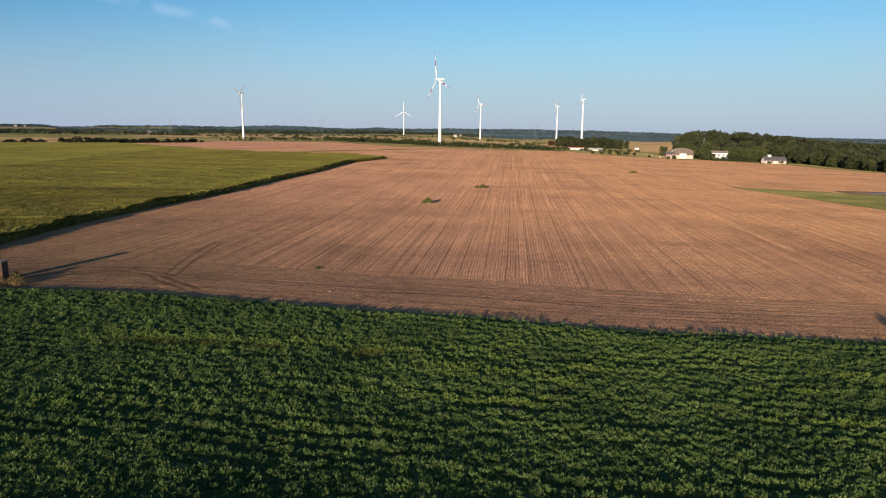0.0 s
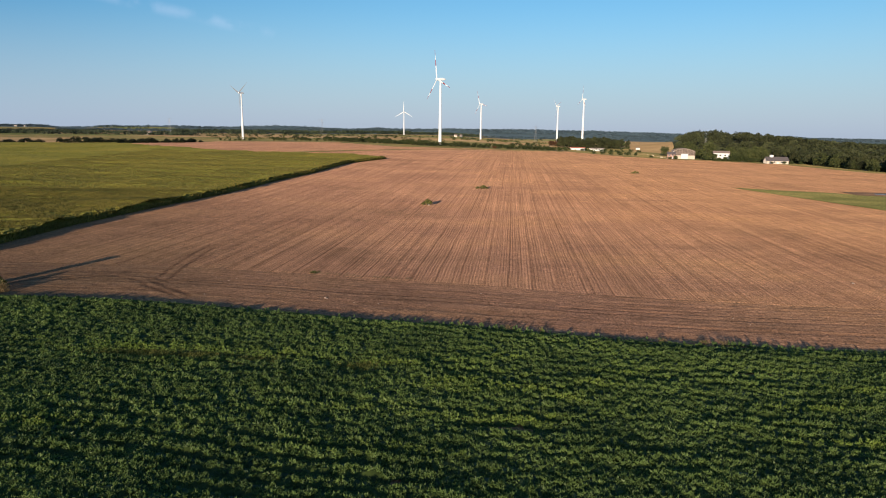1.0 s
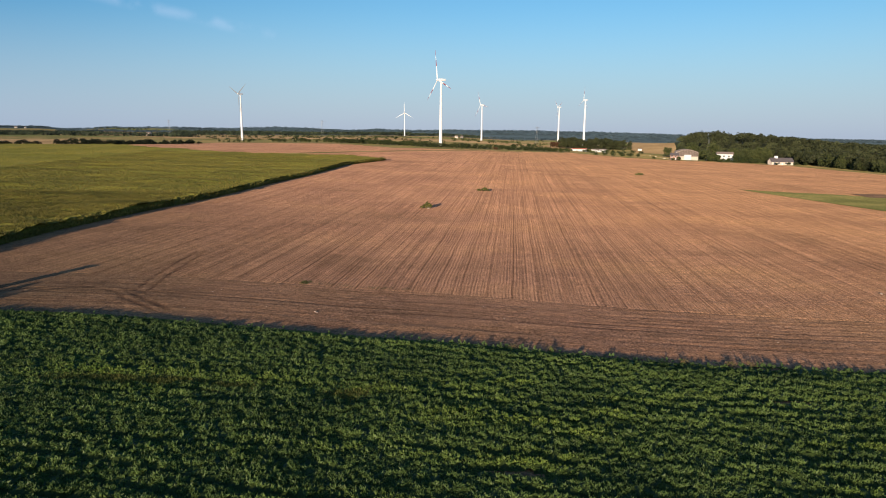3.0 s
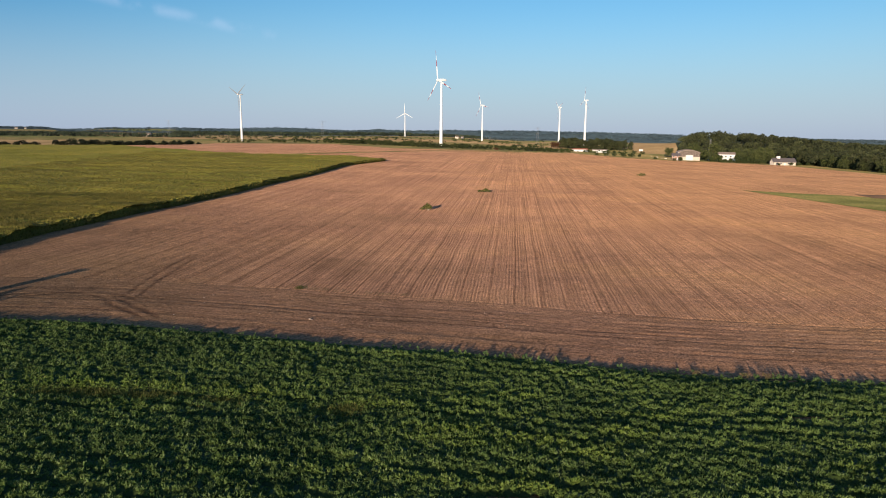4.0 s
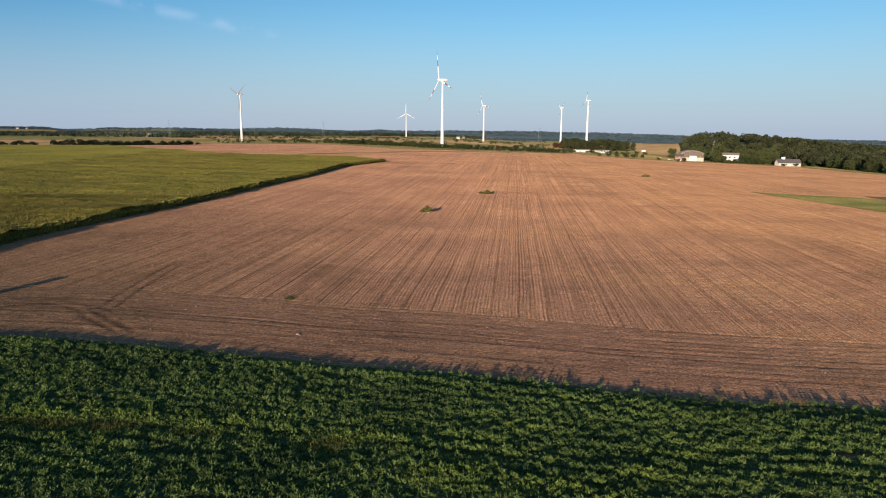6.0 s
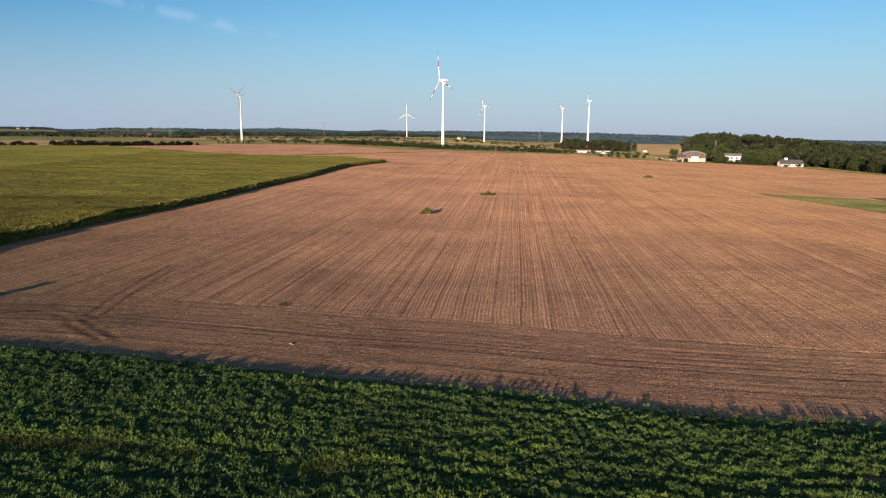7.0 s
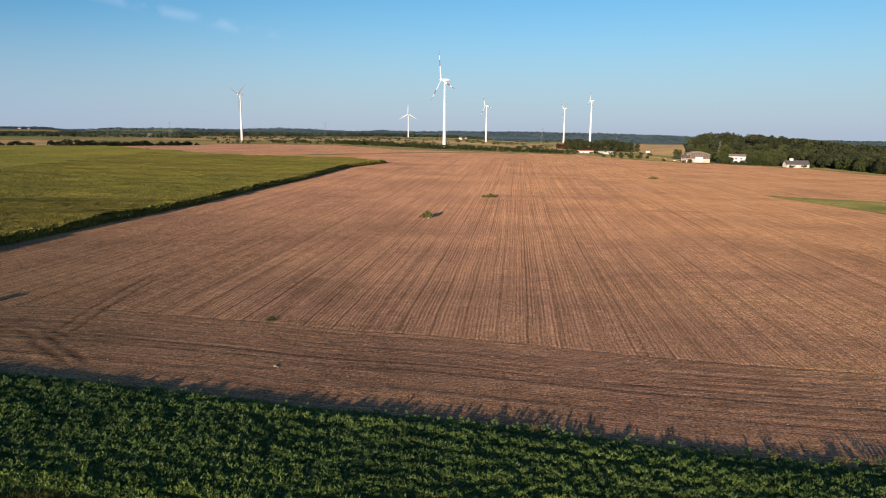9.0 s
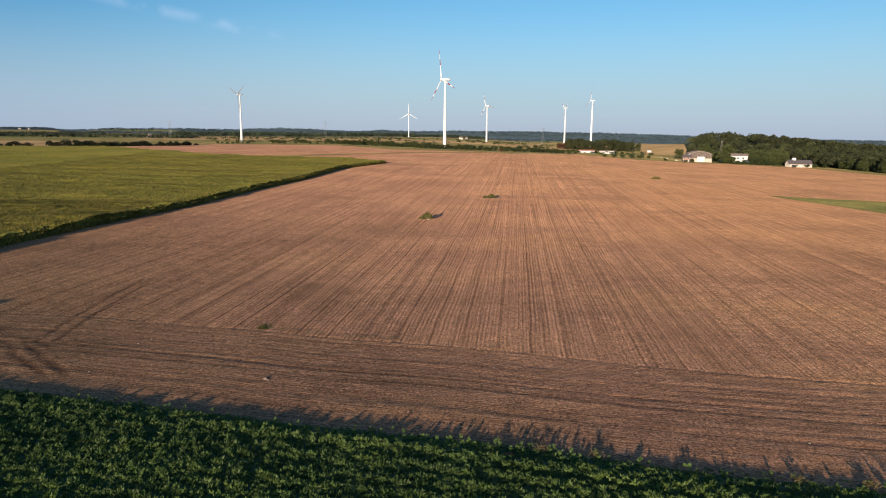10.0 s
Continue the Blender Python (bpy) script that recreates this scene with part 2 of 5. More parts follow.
def soil_material():
    """Worked, dry, reddish soil: drill rows ahead, headland lines along the crop."""
    m, n, l, b = mat("worked_soil", 0.95, 0, 0.1)
    b.inputs["Diffuse Roughness"].default_value = 0.42
    at = n.new("ShaderNodeAttribute")
    at.attribute_name = "lay"
    sp = n.new("ShaderNodeSeparateXYZ")
    l.new(at.outputs["Vector"], sp.inputs["Vector"])
    d, u, w = sp.outputs[0], sp.outputs[1], sp.outputs[2]
    pos = place(n, l, (1, 1, 1))
    ps = n.new("ShaderNodeSeparateXYZ")
    l.new(pos, ps.inputs["Vector"])

    def lines(across, along, ka, kb, det=3.0):
        k = n.new("ShaderNodeCombineXYZ")
        l.new(maths(n, l, "MULTIPLY", across, ka), k.inputs[0])
        l.new(maths(n, l, "MULTIPLY", along, kb), k.inputs[1])
        return noise_node(n, l, 1.0, det, k.outputs[0], 0.6)

    head = maths(n, l, "MULTIPLY", w, 3.0, True)          # 1 on the headland
    def rows(across, period, wander):
        ph = maths(n, l, "ADD", maths(n, l, "MULTIPLY", across, 2 * math.pi / period), maths(n, l, "MULTIPLY", wander, 14.0))
        return maths(n, l, "MULTIPLY", maths(n, l, "ADD", maths(n, l, "SINE", ph), 1.0), 0.5)

    drift = noise_node(n, l, 0.06, 2, pos)
    drill = blend(n, l, "MIX", head, rows(u, 0.5, drift), rows(d, 0.36, drift))
    fine = blend(n, l, "MIX", head, lines(u, ps.outputs[1], 4.4, 0.012, 2), lines(d, ps.outputs[0], 4.2, 0.05, 2))
    mid = blend(n, l, "MIX", head, lines(u, ps.outputs[1], 1.7, 0.006, 2), lines(d, ps.outputs[0], 1.6, 0.02, 2))
    wide = blend(n, l, "MIX", head, lines(u, ps.outputs[1], 0.22, 0.004, 3), lines(d, ps.outputs[0], 0.35, 0.012, 3))
    patch = noise_node(n, l, 0.03, 6, pos, 0.62)
    spots = noise_node(n, l, 0.35, 7, pos, 0.75)
    crumbs = noise_node(n, l, 3.6, 5, pos, 0.85)
    grain = noise_node(n, l, 6.5, 3, pos, 0.75)
    c = ramp(n, l, patch, [(0.36, (0.422, 0.231, 0.137)), (0.5, (0.475, 0.263, 0.154)), (0.64, (0.527, 0.295, 0.169))])
    c = blend(n, l, "MULTIPLY", 0.32, c, ramp(n, l, wide, [(0.36, (0.68, 0.66, 0.64)), (0.58, (1.08, 1.06, 1.04))]))
    c = blend(n, l, "MULTIPLY", 0.3, c, ramp(n, l, mid, [(0.34, (0.5, 0.47, 0.45)), (0.40, (1.0, 0.99, 0.98)), (0.6, (1.08, 1.07, 1.06))]))
    c = blend(n, l, "MULTIPLY", 0.62, c, ramp(n, l, fine, [(0.36, (0.6, 0.58, 0.56)), (0.5, (0.98, 0.98, 0.96)), (0.58, (1.28, 1.26, 1.24))]))
    c = blend(n, l, "MULTIPLY", maths(n, l, "ADD", 0.13, maths(n, l, "MULTIPLY", head, 0.02)), c, ramp(n, l, drill, [(0.05, (0.58, 0.56, 0.54)), (0.45, (1.0, 1.0, 0.99)), (0.95, (1.16, 1.15, 1.14))]))
    c = blend(n, l, "MULTIPLY", 0.45, c, ramp(n, l, spots, [(0.42, (0.7, 0.7, 0.66)), (0.58, (1.1, 1.1, 1.1))]))
    c = blend(n, l, "MULTIPLY", 0.75, c, ramp(n, l, crumbs, [(0.41, (0.40, 0.38, 0.37)), (0.5, (1.0, 1.0, 1.0)), (0.59, (1.44, 1.42, 1.39))]))
    c = blend(n, l, "MULTIPLY", 1.0, c, ramp(n, l, grain, [(0.36, (0.46, 0.44, 0.43)), (0.5, (1.0, 1.0, 1.0)), (0.64, (1.5, 1.49, 1.47))]))
    # thin furrows where two passes of the drill meet
    seam = maths(n, l, "ADD", maths(n, l, "MULTIPLY", u, 2 * math.pi / 3.65), maths(n, l, "MULTIPLY", drift, 1.2))
    seam = maths(n, l, "POWER", maths(n, l, "MULTIPLY", maths(n, l, "ADD", maths(n, l, "COSINE", seam), 1.0), 0.5), 70.0)
    seam = maths(n, l, "MULTIPLY", seam, maths(n, l, "SUBTRACT", 1.0, head))
    seam = maths(n, l, "MULTIPLY", seam, maths(n, l, "ADD", 0.15, maths(n, l, "MULTIPLY", mid, 0.9)))
    c = blend(n, l, "MULTIPLY", seam, c, (0.5, 0.47, 0.45))
    # the headland is driven over and worked twice: browner, coarser soil
    c = blend(n, l, "MULTIPLY", maths(n, l, "MULTIPLY", head, maths(n, l, "ADD", 0.3, maths(n, l, "MULTIPLY", wide, 0.8)), True), c, (0.74, 0.77, 0.8))
    # wheel marks: soil coloured darker in the ruts to carry their shade
    wm = n.new("ShaderNodeAttribute")
    wm.attribute_name = "rutted"
    c = blend(n, l, "MULTIPLY", maths(n, l, "MULTIPLY", wm.outputs["Fac"], maths(n, l, "ADD", 0.5, spots), True), c, (0.42, 0.40, 0.40))
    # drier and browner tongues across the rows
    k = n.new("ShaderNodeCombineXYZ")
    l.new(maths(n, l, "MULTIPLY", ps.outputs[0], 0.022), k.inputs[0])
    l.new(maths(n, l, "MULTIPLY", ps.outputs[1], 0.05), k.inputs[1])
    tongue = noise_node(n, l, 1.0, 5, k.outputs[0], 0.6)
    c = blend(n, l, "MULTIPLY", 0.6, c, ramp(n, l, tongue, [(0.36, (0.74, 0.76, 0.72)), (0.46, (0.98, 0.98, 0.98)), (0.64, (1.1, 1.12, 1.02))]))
    # ochre soil towards +x, lightened also for the bright spot opposite the sun
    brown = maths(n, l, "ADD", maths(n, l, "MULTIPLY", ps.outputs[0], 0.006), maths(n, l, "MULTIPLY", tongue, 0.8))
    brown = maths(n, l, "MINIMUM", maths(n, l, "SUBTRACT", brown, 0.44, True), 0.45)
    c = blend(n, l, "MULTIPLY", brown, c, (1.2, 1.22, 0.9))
    # browner corner by the maize; dimming away from the antisolar point put into colour
    brown_falloff = maths(n, l, "ADD", maths(n, l, "MULTIPLY", ps.outputs[0], -0.014), maths(n, l, "MULTIPLY", noise_node(n, l, 0.022, 4, pos), 1.0))
    brown_falloff = maths(n, l, "SUBTRACT", brown_falloff, maths(n, l, "MULTIPLY", ps.outputs[1], 0.003), True)
    brown_falloff = maths(n, l, "MULTIPLY", brown_falloff, maths(n, l, "SUBTRACT", 1.6, maths(n, l, "MULTIPLY", ps.outputs[1], 0.00625), True))
    c = blend(n, l, "MULTIPLY", brown_falloff, c, (0.52, 0.57, 0.52))
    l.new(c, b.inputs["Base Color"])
    comb = maths(n, l, "MULTIPLY", drill, maths(n, l, "SUBTRACT", 0.4, maths(n, l, "MULTIPLY", head, 0.28)))
    h = maths(n, l, "ADD", comb, maths(n, l, "ADD", maths(n, l, "MULTIPLY", crumbs, 0.8), maths(n, l, "MULTIPLY", grain, 0.5)))
    bump(n, l, b, h, 0.65, 0.08)
    return m


def turf(name, a, b_, c_, scale=0.02, fine=1.2):
    """Grassland, stubble or meadow: broad patches, tufts and streaks."""
    m, n, l, b = mat(name, 0.95, 0, 0.1)
    v = place(n, l, (1, 1, 1))
    p = noise_node(n, l, scale, 6, v, 0.6)
    q = noise_node(n, l, fine, 5, v, 0.65)
    c = ramp(n, l, p, [(0.38, a), (0.5, b_), (0.62, c_)])
    c = blend(n, l, "MULTIPLY", 0.8, c, ramp(n, l, q, [(0.40, (0.5, 0.5, 0.46)), (0.60, (1.25, 1.25, 1.2))]))
    l.new(c, b.inputs["Base Color"])
    return m


SOIL = soil_material()
MEADOW = turf("rough_grass", (0.08, 0.086, 0.024), (0.135, 0.12, 0.042), (0.2, 0.155, 0.065), 0.03)
STUBBLE = turf("cut_stubble", (0.176, 0.124, 0.06), (0.224, 0.16, 0.08), (0.272, 0.2, 0.104), 0.008)
PASTURE = turf("green_pasture", (0.072, 0.092, 0.024), (0.096, 0.112, 0.03), (0.128, 0.132, 0.04), 0.01)
# far hillsides: the blue of the air between is mixed into this colour
HAZEFLOOR = turf("hazed_woodland", (0.04, 0.058, 0.064), (0.044, 0.067, 0.086), (0.05, 0.075, 0.097), 0.004, 0.05)
VERGE = turf("grass_verge", (0.115, 0.108, 0.034), (0.175, 0.145, 0.05), (0.24, 0.185, 0.078), 0.05)
BEET = crop_material()
MAIZE = foliage("maize_leaf", (0.142, 0.136, 0.03), (0.185, 0.167, 0.04), (0.23, 0.2, 0.052), 0.05, None, 0.6, 0.75, 0.2, (0.4, 1.7, 1))
# maize leaf toned darker, holding the shade between the upright blades
MAIZEFLOOR = turf("maize_canopy", (0.103, 0.107, 0.017), (0.129, 0.127, 0.022), (0.159, 0.147, 0.026), 0.02, 1.7)
TREE = foliage("tree_leaf", (0.027, 0.036, 0.016), (0.037, 0.046, 0.02), (0.05, 0.058, 0.025), 0.11, (0.062, 0.064, 0.028), 0.6, 0.9)
ORCHARD = foliage("broad_leaf", (0.038, 0.052, 0.017), (0.058, 0.072, 0.024), (0.086, 0.098, 0.035), 0.2)
BUSH = foliage("bush_leaf", (0.016, 0.028, 0.01), (0.036, 0.052, 0.016), (0.08, 0.088, 0.028), 0.03)
WEED = foliage("weed_leaf", (0.044, 0.056, 0.014), (0.092, 0.1, 0.028), (0.208, 0.176, 0.064), 0.3)
BARK = plain("bark", (0.072, 0.052, 0.036), 0.95, 0, 0.3, 3, 20)
WHITE = plain("turbine_white", (0.72, 0.755, 0.79), 0.45, 0, 0.03, 0.05, 0.6)
# turbine white darkened to grey, so the blades carry their shade
BLADESHADE = plain("blade_shaded_grey", (0.2, 0.215, 0.235), 0.5, 0, 0.05, 0.05, 0.6)
RED = plain("signal_red", (0.26, 0.03, 0.03), 0.5, 0, 0.08)
STEEL = plain("galvanised_steel", (0.32, 0.33, 0.34), 0.5, 0.8)
PLASTER = plain("pale_plaster", (0.62, 0.56, 0.49), 0.9, 0, 0.1, 0.4)
WHITEWALL = plain("whitewashed_wall", (0.70, 0.72, 0.74), 0.9, 0, 0.08, 0.4)
SHEETROOF = plain("fibre_cement_roof", (0.16, 0.132, 0.12), 0.85, 0, 0.15, 0.3)
SLATE = plain("dark_roof", (0.085, 0.078, 0.085), 0.8, 0, 0.15, 0.4)
REDROOF = plain("red_roof", (0.256, 0.096, 0.064), 0.85, 0, 0.15, 0.4)
TIMBER = plain("weathered_timber", (0.104, 0.068, 0.044), 0.85, 0, 0.3, 2.0)
STONE = plain("field_stone", (0.32, 0.264, 0.216), 0.9, 0, 0.15, 3)
DARKGLASS = plain("window_glass", (0.03, 0.035, 0.04), 0.1, 0, 0.1)
FARWOOD = foliage("far_wood_leaf", (0.022, 0.036, 0.024), (0.036, 0.052, 0.034), (0.06, 0.076, 0.04), 0.004)
YELLOWWEED = foliage("yellow_weed", (0.085, 0.115, 0.024), (0.13, 0.15, 0.034), (0.2, 0.19, 0.055), 0.6)
DRYGRASS = foliage("dry_grass", (0.11, 0.08, 0.036), (0.165, 0.122, 0.056), (0.225, 0.175, 0.09), 0.5)
AUTUMN = foliage("reddish_leaf", (0.056, 0.028, 0.016), (0.08, 0.04, 0.022), (0.104, 0.06, 0.028), 0.1)
BRICKRED = plain("rosy_plaster", (0.44, 0.288, 0.24), 0.9, 0, 0.12, 0.4)
# far trees, leaf green shifted to blue in place of air haze
HAZEWOOD = foliage("hazed_wood_leaf", (0.05, 0.078, 0.108), (0.055, 0.085, 0.118), (0.061, 0.093, 0.126), 0.003)
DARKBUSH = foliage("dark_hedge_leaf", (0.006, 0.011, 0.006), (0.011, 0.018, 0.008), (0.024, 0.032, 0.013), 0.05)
MUD = turf("wet_dark_soil", (0.075, 0.05, 0.034), (0.1, 0.066, 0.044), (0.14, 0.09, 0.058), 0.1)
HOLLOW = turf("hollow_grass", (0.088, 0.093, 0.025), (0.118, 0.117, 0.034), (0.16, 0.147, 0.048), 0.05)
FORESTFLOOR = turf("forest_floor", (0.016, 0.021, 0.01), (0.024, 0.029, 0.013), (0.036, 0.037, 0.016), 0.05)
# crop leaf about half as light: shade under the upper leaves in the colour
BEETSHADE = foliage("crop_leaf_shaded", (0.044, 0.069, 0.017), (0.054, 0.083, 0.02), (0.065, 0.097, 0.024), 0.9)
WATER = plain("pond_water", (0.05, 0.05, 0.048), 0.2, 0, 0.1, 0.1)

# ---- the land ----
def grow(start, step, top, limit, g):
    out, x = [], start
    while x < limit:
        step = min(step * g, top)
        x += step
        out.append(x)
    return out


def inside(poly, x, y):
    """Which of the points lie in the polygon."""
    res = np.zeros(x.shape, bool)
    for (x0, y0), (x1, y1) in zip(poly, poly[1:] + poly[:1]):
        hit = (y0 > y) != (y1 > y)
        res ^= hit & (x < (x1 - x0) * (y - y0) / ((y1 - y0) or 1e-9) + x0)
    return res


BARE = [(-420, -600), (420, -600), (420, 440), (302, 440), (303, 518), (298, 556), (262, 578), (212, 607), (178, 672), (142, 732), (66, 640), (0, 587),
        (-43, 588), (-100, 690), (-143, 722), (-242, 716), (-282, 650), (-330, 520), (-420, 470)]
ROWS_AT = radians(6.2)


def field_coordinates(x, y):
    d = (y - edge(x)) * 0.97
    u = x * math.cos(ROWS_AT) - y * math.sin(ROWS_AT)
    return d, u, 19.8 - 0.06 * np.maximum(x - 8, 0) - d


def rut(d, at, half, depth):
    k = (d - at) / half
    return -depth * np.exp(-k * k) + 0.45 * depth * (np.exp(-(k - 1.9) ** 2) + np.exp(-(k + 1.9) ** 2))


# arcs of wheel ruts: centre, radius, half-width of the rut, and the stretch in x and y
TURNS = ((-50.0, 82.4, 11.0, 0.4, -62, -39.5, 87, 96), (-46.5, 82.6, 11.0, 0.4, -56, -38.0, 89, 96), (87.2, 241.9, 200.0, 0.42, -43, -33.5, 82, 91),
         (96.2, 236.2, 200.0, 0.42, -44, -31.5, 82, 94), (155.3, 123.0, 198.8, 0.3, -50, -36, 91, 122), (155.3, 123.0, 197.0, 0.3, -50, -34, 91, 118))


def wheel_marks(x, y, depth):
    """Ruts where tractors swing off the headland: negative in the ruts."""
    z = 0 * x
    for cx, cy, rad, half, x0, x1, y0, y1 in TURNS:
        k = S((x - x0) / 2.0) * S((x1 - x) / 2.0) * S((y - y0) / 2.0) * S((y1 - y) / 2.5)
        z = z + k * rut(np.hypot(x - cx, y - cy) - rad, 0.0, half, depth) * (0.6 + 0.8 * vnoise(x / 2.5, y / 2.5, 7))
    return z


def relief(x, y):
    """Ruts, drill rows and clods of the worked field."""
    d, u, w = field_coordinates(x, y)
    on = S(d / 0.6 + 0.5) * S((260 - y) / 80)
    head = S(w / 0.4 + 0.5)
    wob = 0.25 * (vnoise(x / 9, y / 50, 3) - 0.5)
    z = head * (0.03 * (vnoise(d * 1.9, x / 22, 1) - 0.5) + 0.02 * (vnoise(d * 0.6, x / 40, 2) - 0.5))
    z = z + (1 - head) * (0.02 * (vnoise(u * 0.9, y / 60, 4) - 0.5) + 0.02 * (vnoise(u * 0.3, y / 80, 5) - 0.5))
    for at, half, depth in ((9.4 + wob, 0.2, 0.03), (11.1 + wob, 0.2, 0.04), (5.4 + wob, 0.4, 0.02), (14.8 + wob, 0.3, 0.014)):
        z = z + head * rut(d, at, half, depth) * (0.5 + 0.8 * vnoise(x / 6, at * 0 + 1, 6))
    z = z + rut(w, 0.0, 0.2, 0.05)
    z = z + wheel_marks(x, y, 0.022)
    z = z + 0.045 * (vnoise(x / 0.55, y / 0.4, 8) - 0.5) + 0.03 * (vnoise(x / 1.7, y / 1.4, 9) - 0.5)
    return z * on


def build_ground():
    mid_x = list(np.arange(-68, 92.01, 0.42))
    xs = [-v for v in grow(68, 0.42, 70, 4980, 1.12)][::-1] + mid_x + grow(92, 0.42, 70, 4980, 1.09)
    mid_y = list(np.arange(64, 120.01, 0.28))
    ys = [-v for v in grow(-64, 0.25, 110, 4980, 1.16)][::-1] + mid_y + grow(120, 0.28, 45, 4980, 1.0085)[:265]
    ys = ys + grow(ys[-1], ys[-1] - ys[-2], 60, 4980, 1.07)
    X, Y = np.meshgrid(xs, ys)
    Z = height(X, Y) + relief(X, Y)
    # loose clods over the worked soil
    worked = S((Y - edge(X)) / 1.5) * S((X + 130) / 50) * S((440 - Y) / 120) * S((240 - X) / 60)
    Z = Z + worked * (0.008 + 0.022 * S((Y - 100) / 60)) * np.random.default_rng(11).normal(size=X.shape)
    nx, ny = len(xs), len(ys)
    i = np.arange(nx * ny).reshape(ny, nx)
    F = np.stack([i[:-1, :-1], i[:-1, 1:], i[1:, 1:], i[1:, :-1]], -1).reshape(-1, 4)
    cx = ((X[:-1, :-1] + X[1:, 1:]) / 2).ravel()
    cy = ((Y[:-1, :-1] + Y[1:, 1:]) / 2).ravel()
    cr = np.hypot(cx, cy)
    bare = inside(BARE, cx, cy)
    parcel = lattice(np.floor((cx + 0.25 * cy) / 260), np.floor((cy - 0.15 * cx) / 190), 21)
    pxs = cx * 1149 / np.maximum(cy, 1)
    wood = (cr > np.where(pxs < -480, 3450, 2300)) & (vnoise(cx / 420, cy / 260, 31) + 0.25 * S((cr - 2500) / 1200) + 0.35 * S((cx + 300) / 900) > 0.52)
    idx = np.where(parcel > 0.62, 2, np.where(parcel > 0.42, 3, 1))
    idx[(cy < 1000) & (cx > -420)] = 1
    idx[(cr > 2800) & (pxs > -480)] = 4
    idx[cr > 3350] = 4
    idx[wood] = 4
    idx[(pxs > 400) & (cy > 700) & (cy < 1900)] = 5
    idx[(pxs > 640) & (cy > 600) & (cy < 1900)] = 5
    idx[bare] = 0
    me = mesh_of("ground", np.stack([X, Y, Z], -1).reshape(-1, 3), F, [SOIL, MEADOW, STUBBLE, PASTURE, HAZEFLOOR, FORESTFLOOR], idx, True)
    lay = np.stack(field_coordinates(X, Y), -1).reshape(-1, 3).astype(np.float32)
    at = me.attributes.new("lay", "FLOAT_VECTOR", "POINT")
    at.data.foreach_set("vector", lay.ravel())
    D = field_coordinates(X, Y)[0]
    wob = 0.25 * (vnoise(X / 9, Y / 50, 3) - 0.5)
    rut_shade = -wheel_marks(X, Y, 1.0)
    for at, half, dark in ((9.4, 0.2, 0.8), (11.1, 0.2, 0.95), (5.4, 0.7, 0.45), (14.8, 0.3, 0.4), (3.2, 0.5, 0.3)):
        rut_shade = rut_shade + dark * np.exp(-((D - at - wob) / half) ** 2) * (0.3 + 0.8 * vnoise(X / 11, Y * 0 + at, 13)) * S((X + 52) / 12)
    rut_shade = np.clip(rut_shade, 0, 1).ravel().astype(np.float32)
    at = me.attributes.new("rutted", "FLOAT", "POINT")
    at.data.foreach_set("value", rut_shade)
    tagged(new("ground", me), "bare reddish worked soil with drill rows and wheel ruts, fields beyond", "ground", kind="structure")


def sheet(name, corners, nu, nv, lift, material, label, category, wave=0.0):
    """A patch of other ground that lies on the land, its sides slightly uneven. corners: four (x, y), in turn."""
    a, b, c, d = [np.array(k, float) for k in corners]
    U, V = np.meshgrid(np.linspace(0, 1, nu + 1), np.linspace(0, 1, nv + 1))
    P = (a * (1 - U[..., None]) + b * U[..., None]) * (1 - V[..., None]) + (d * (1 - U[..., None]) + c * U[..., None]) * V[..., None]
    x, y = P[..., 0], P[..., 1]
    y = y + wave * (vnoise(x / 14, y / 40, 12) - 0.5) * np.where((V < 0.01) | (V > 0.99), 1, 0.3)
    z = height(x, y) + lift
    i = np.arange((nu + 1) * (nv + 1)).reshape(nv + 1, nu + 1)
    F = np.stack([i[:-1, :-1], i[:-1, 1:], i[1:, 1:], i[1:, :-1]], -1).reshape(-1, 4)
    me = mesh_of(name, np.stack([x, y, z], -1).reshape(-1, 3), F, [material], None, True)
    return tagged(new(name, me), label, category, kind="structure")


build_ground()
sheet("grass_patch", [(141, 188), (330, 60), (330, 180), (123, 276)], 30, 20, 0.10, HOLLOW, "green grassy hollow in the bare field", "grass", 6)
sheet("grass_track", [(-120, 428), (75, 622), (75, 636), (-120, 442)], 60, 3, 0.12, VERGE, "grassy track between two bare fields", "grass", 5)
sheet("field_verge", [(-45, 586), (66, 638), (66, 650), (-45, 602)], 40, 4, 0.14, VERGE, "rough grass strip along the far field edge", "grass", 5)

sheet("stubble_field", [(-470, 640), (-330, 640), (-345, 760), (-540, 760)], 30, 8, 0.12, STUBBLE, "cut ochre stubble field behind a row of trees", "field", 6)
sheet("stubble_field", [(238, 820), (298, 820), (700, 2050), (590, 2050)], 10, 40, 0.15, STUBBLE, "cut ochre stubble field before the far woods", "field", 6)
sheet("stubble_field", [(-150, 905), (190, 905), (240, 1130), (-160, 1130)], 40, 12, 0.12, STUBBLE, "pale dry meadow on the plain", "field", 30)
sheet("stubble_field", [(-420, 960), (-130, 900), (-150, 1120), (-480, 1150)], 40, 12, 0.12, STUBBLE, "ochre stubble field beyond the hedge", "field", 30)
sheet("muddy_hollow", [(163, 252), (260, 222), (260, 254), (165, 268)], 24, 6, 0.16, MUD, "dark wet mud round a small pond", "mud", 3)
sheet("pond", [(174, 257.5), (204, 250), (204, 253), (175, 260)], 14, 4, 0.20, WATER, "small still pond in a grassy hollow", "water", 1.5)
sheet("yard_verge", [(152, 738), (216, 612), (240, 655), (240, 800)], 24, 16, 0.13, VERGE, "rough straw-coloured grass in the farm yard", "grass", 4)
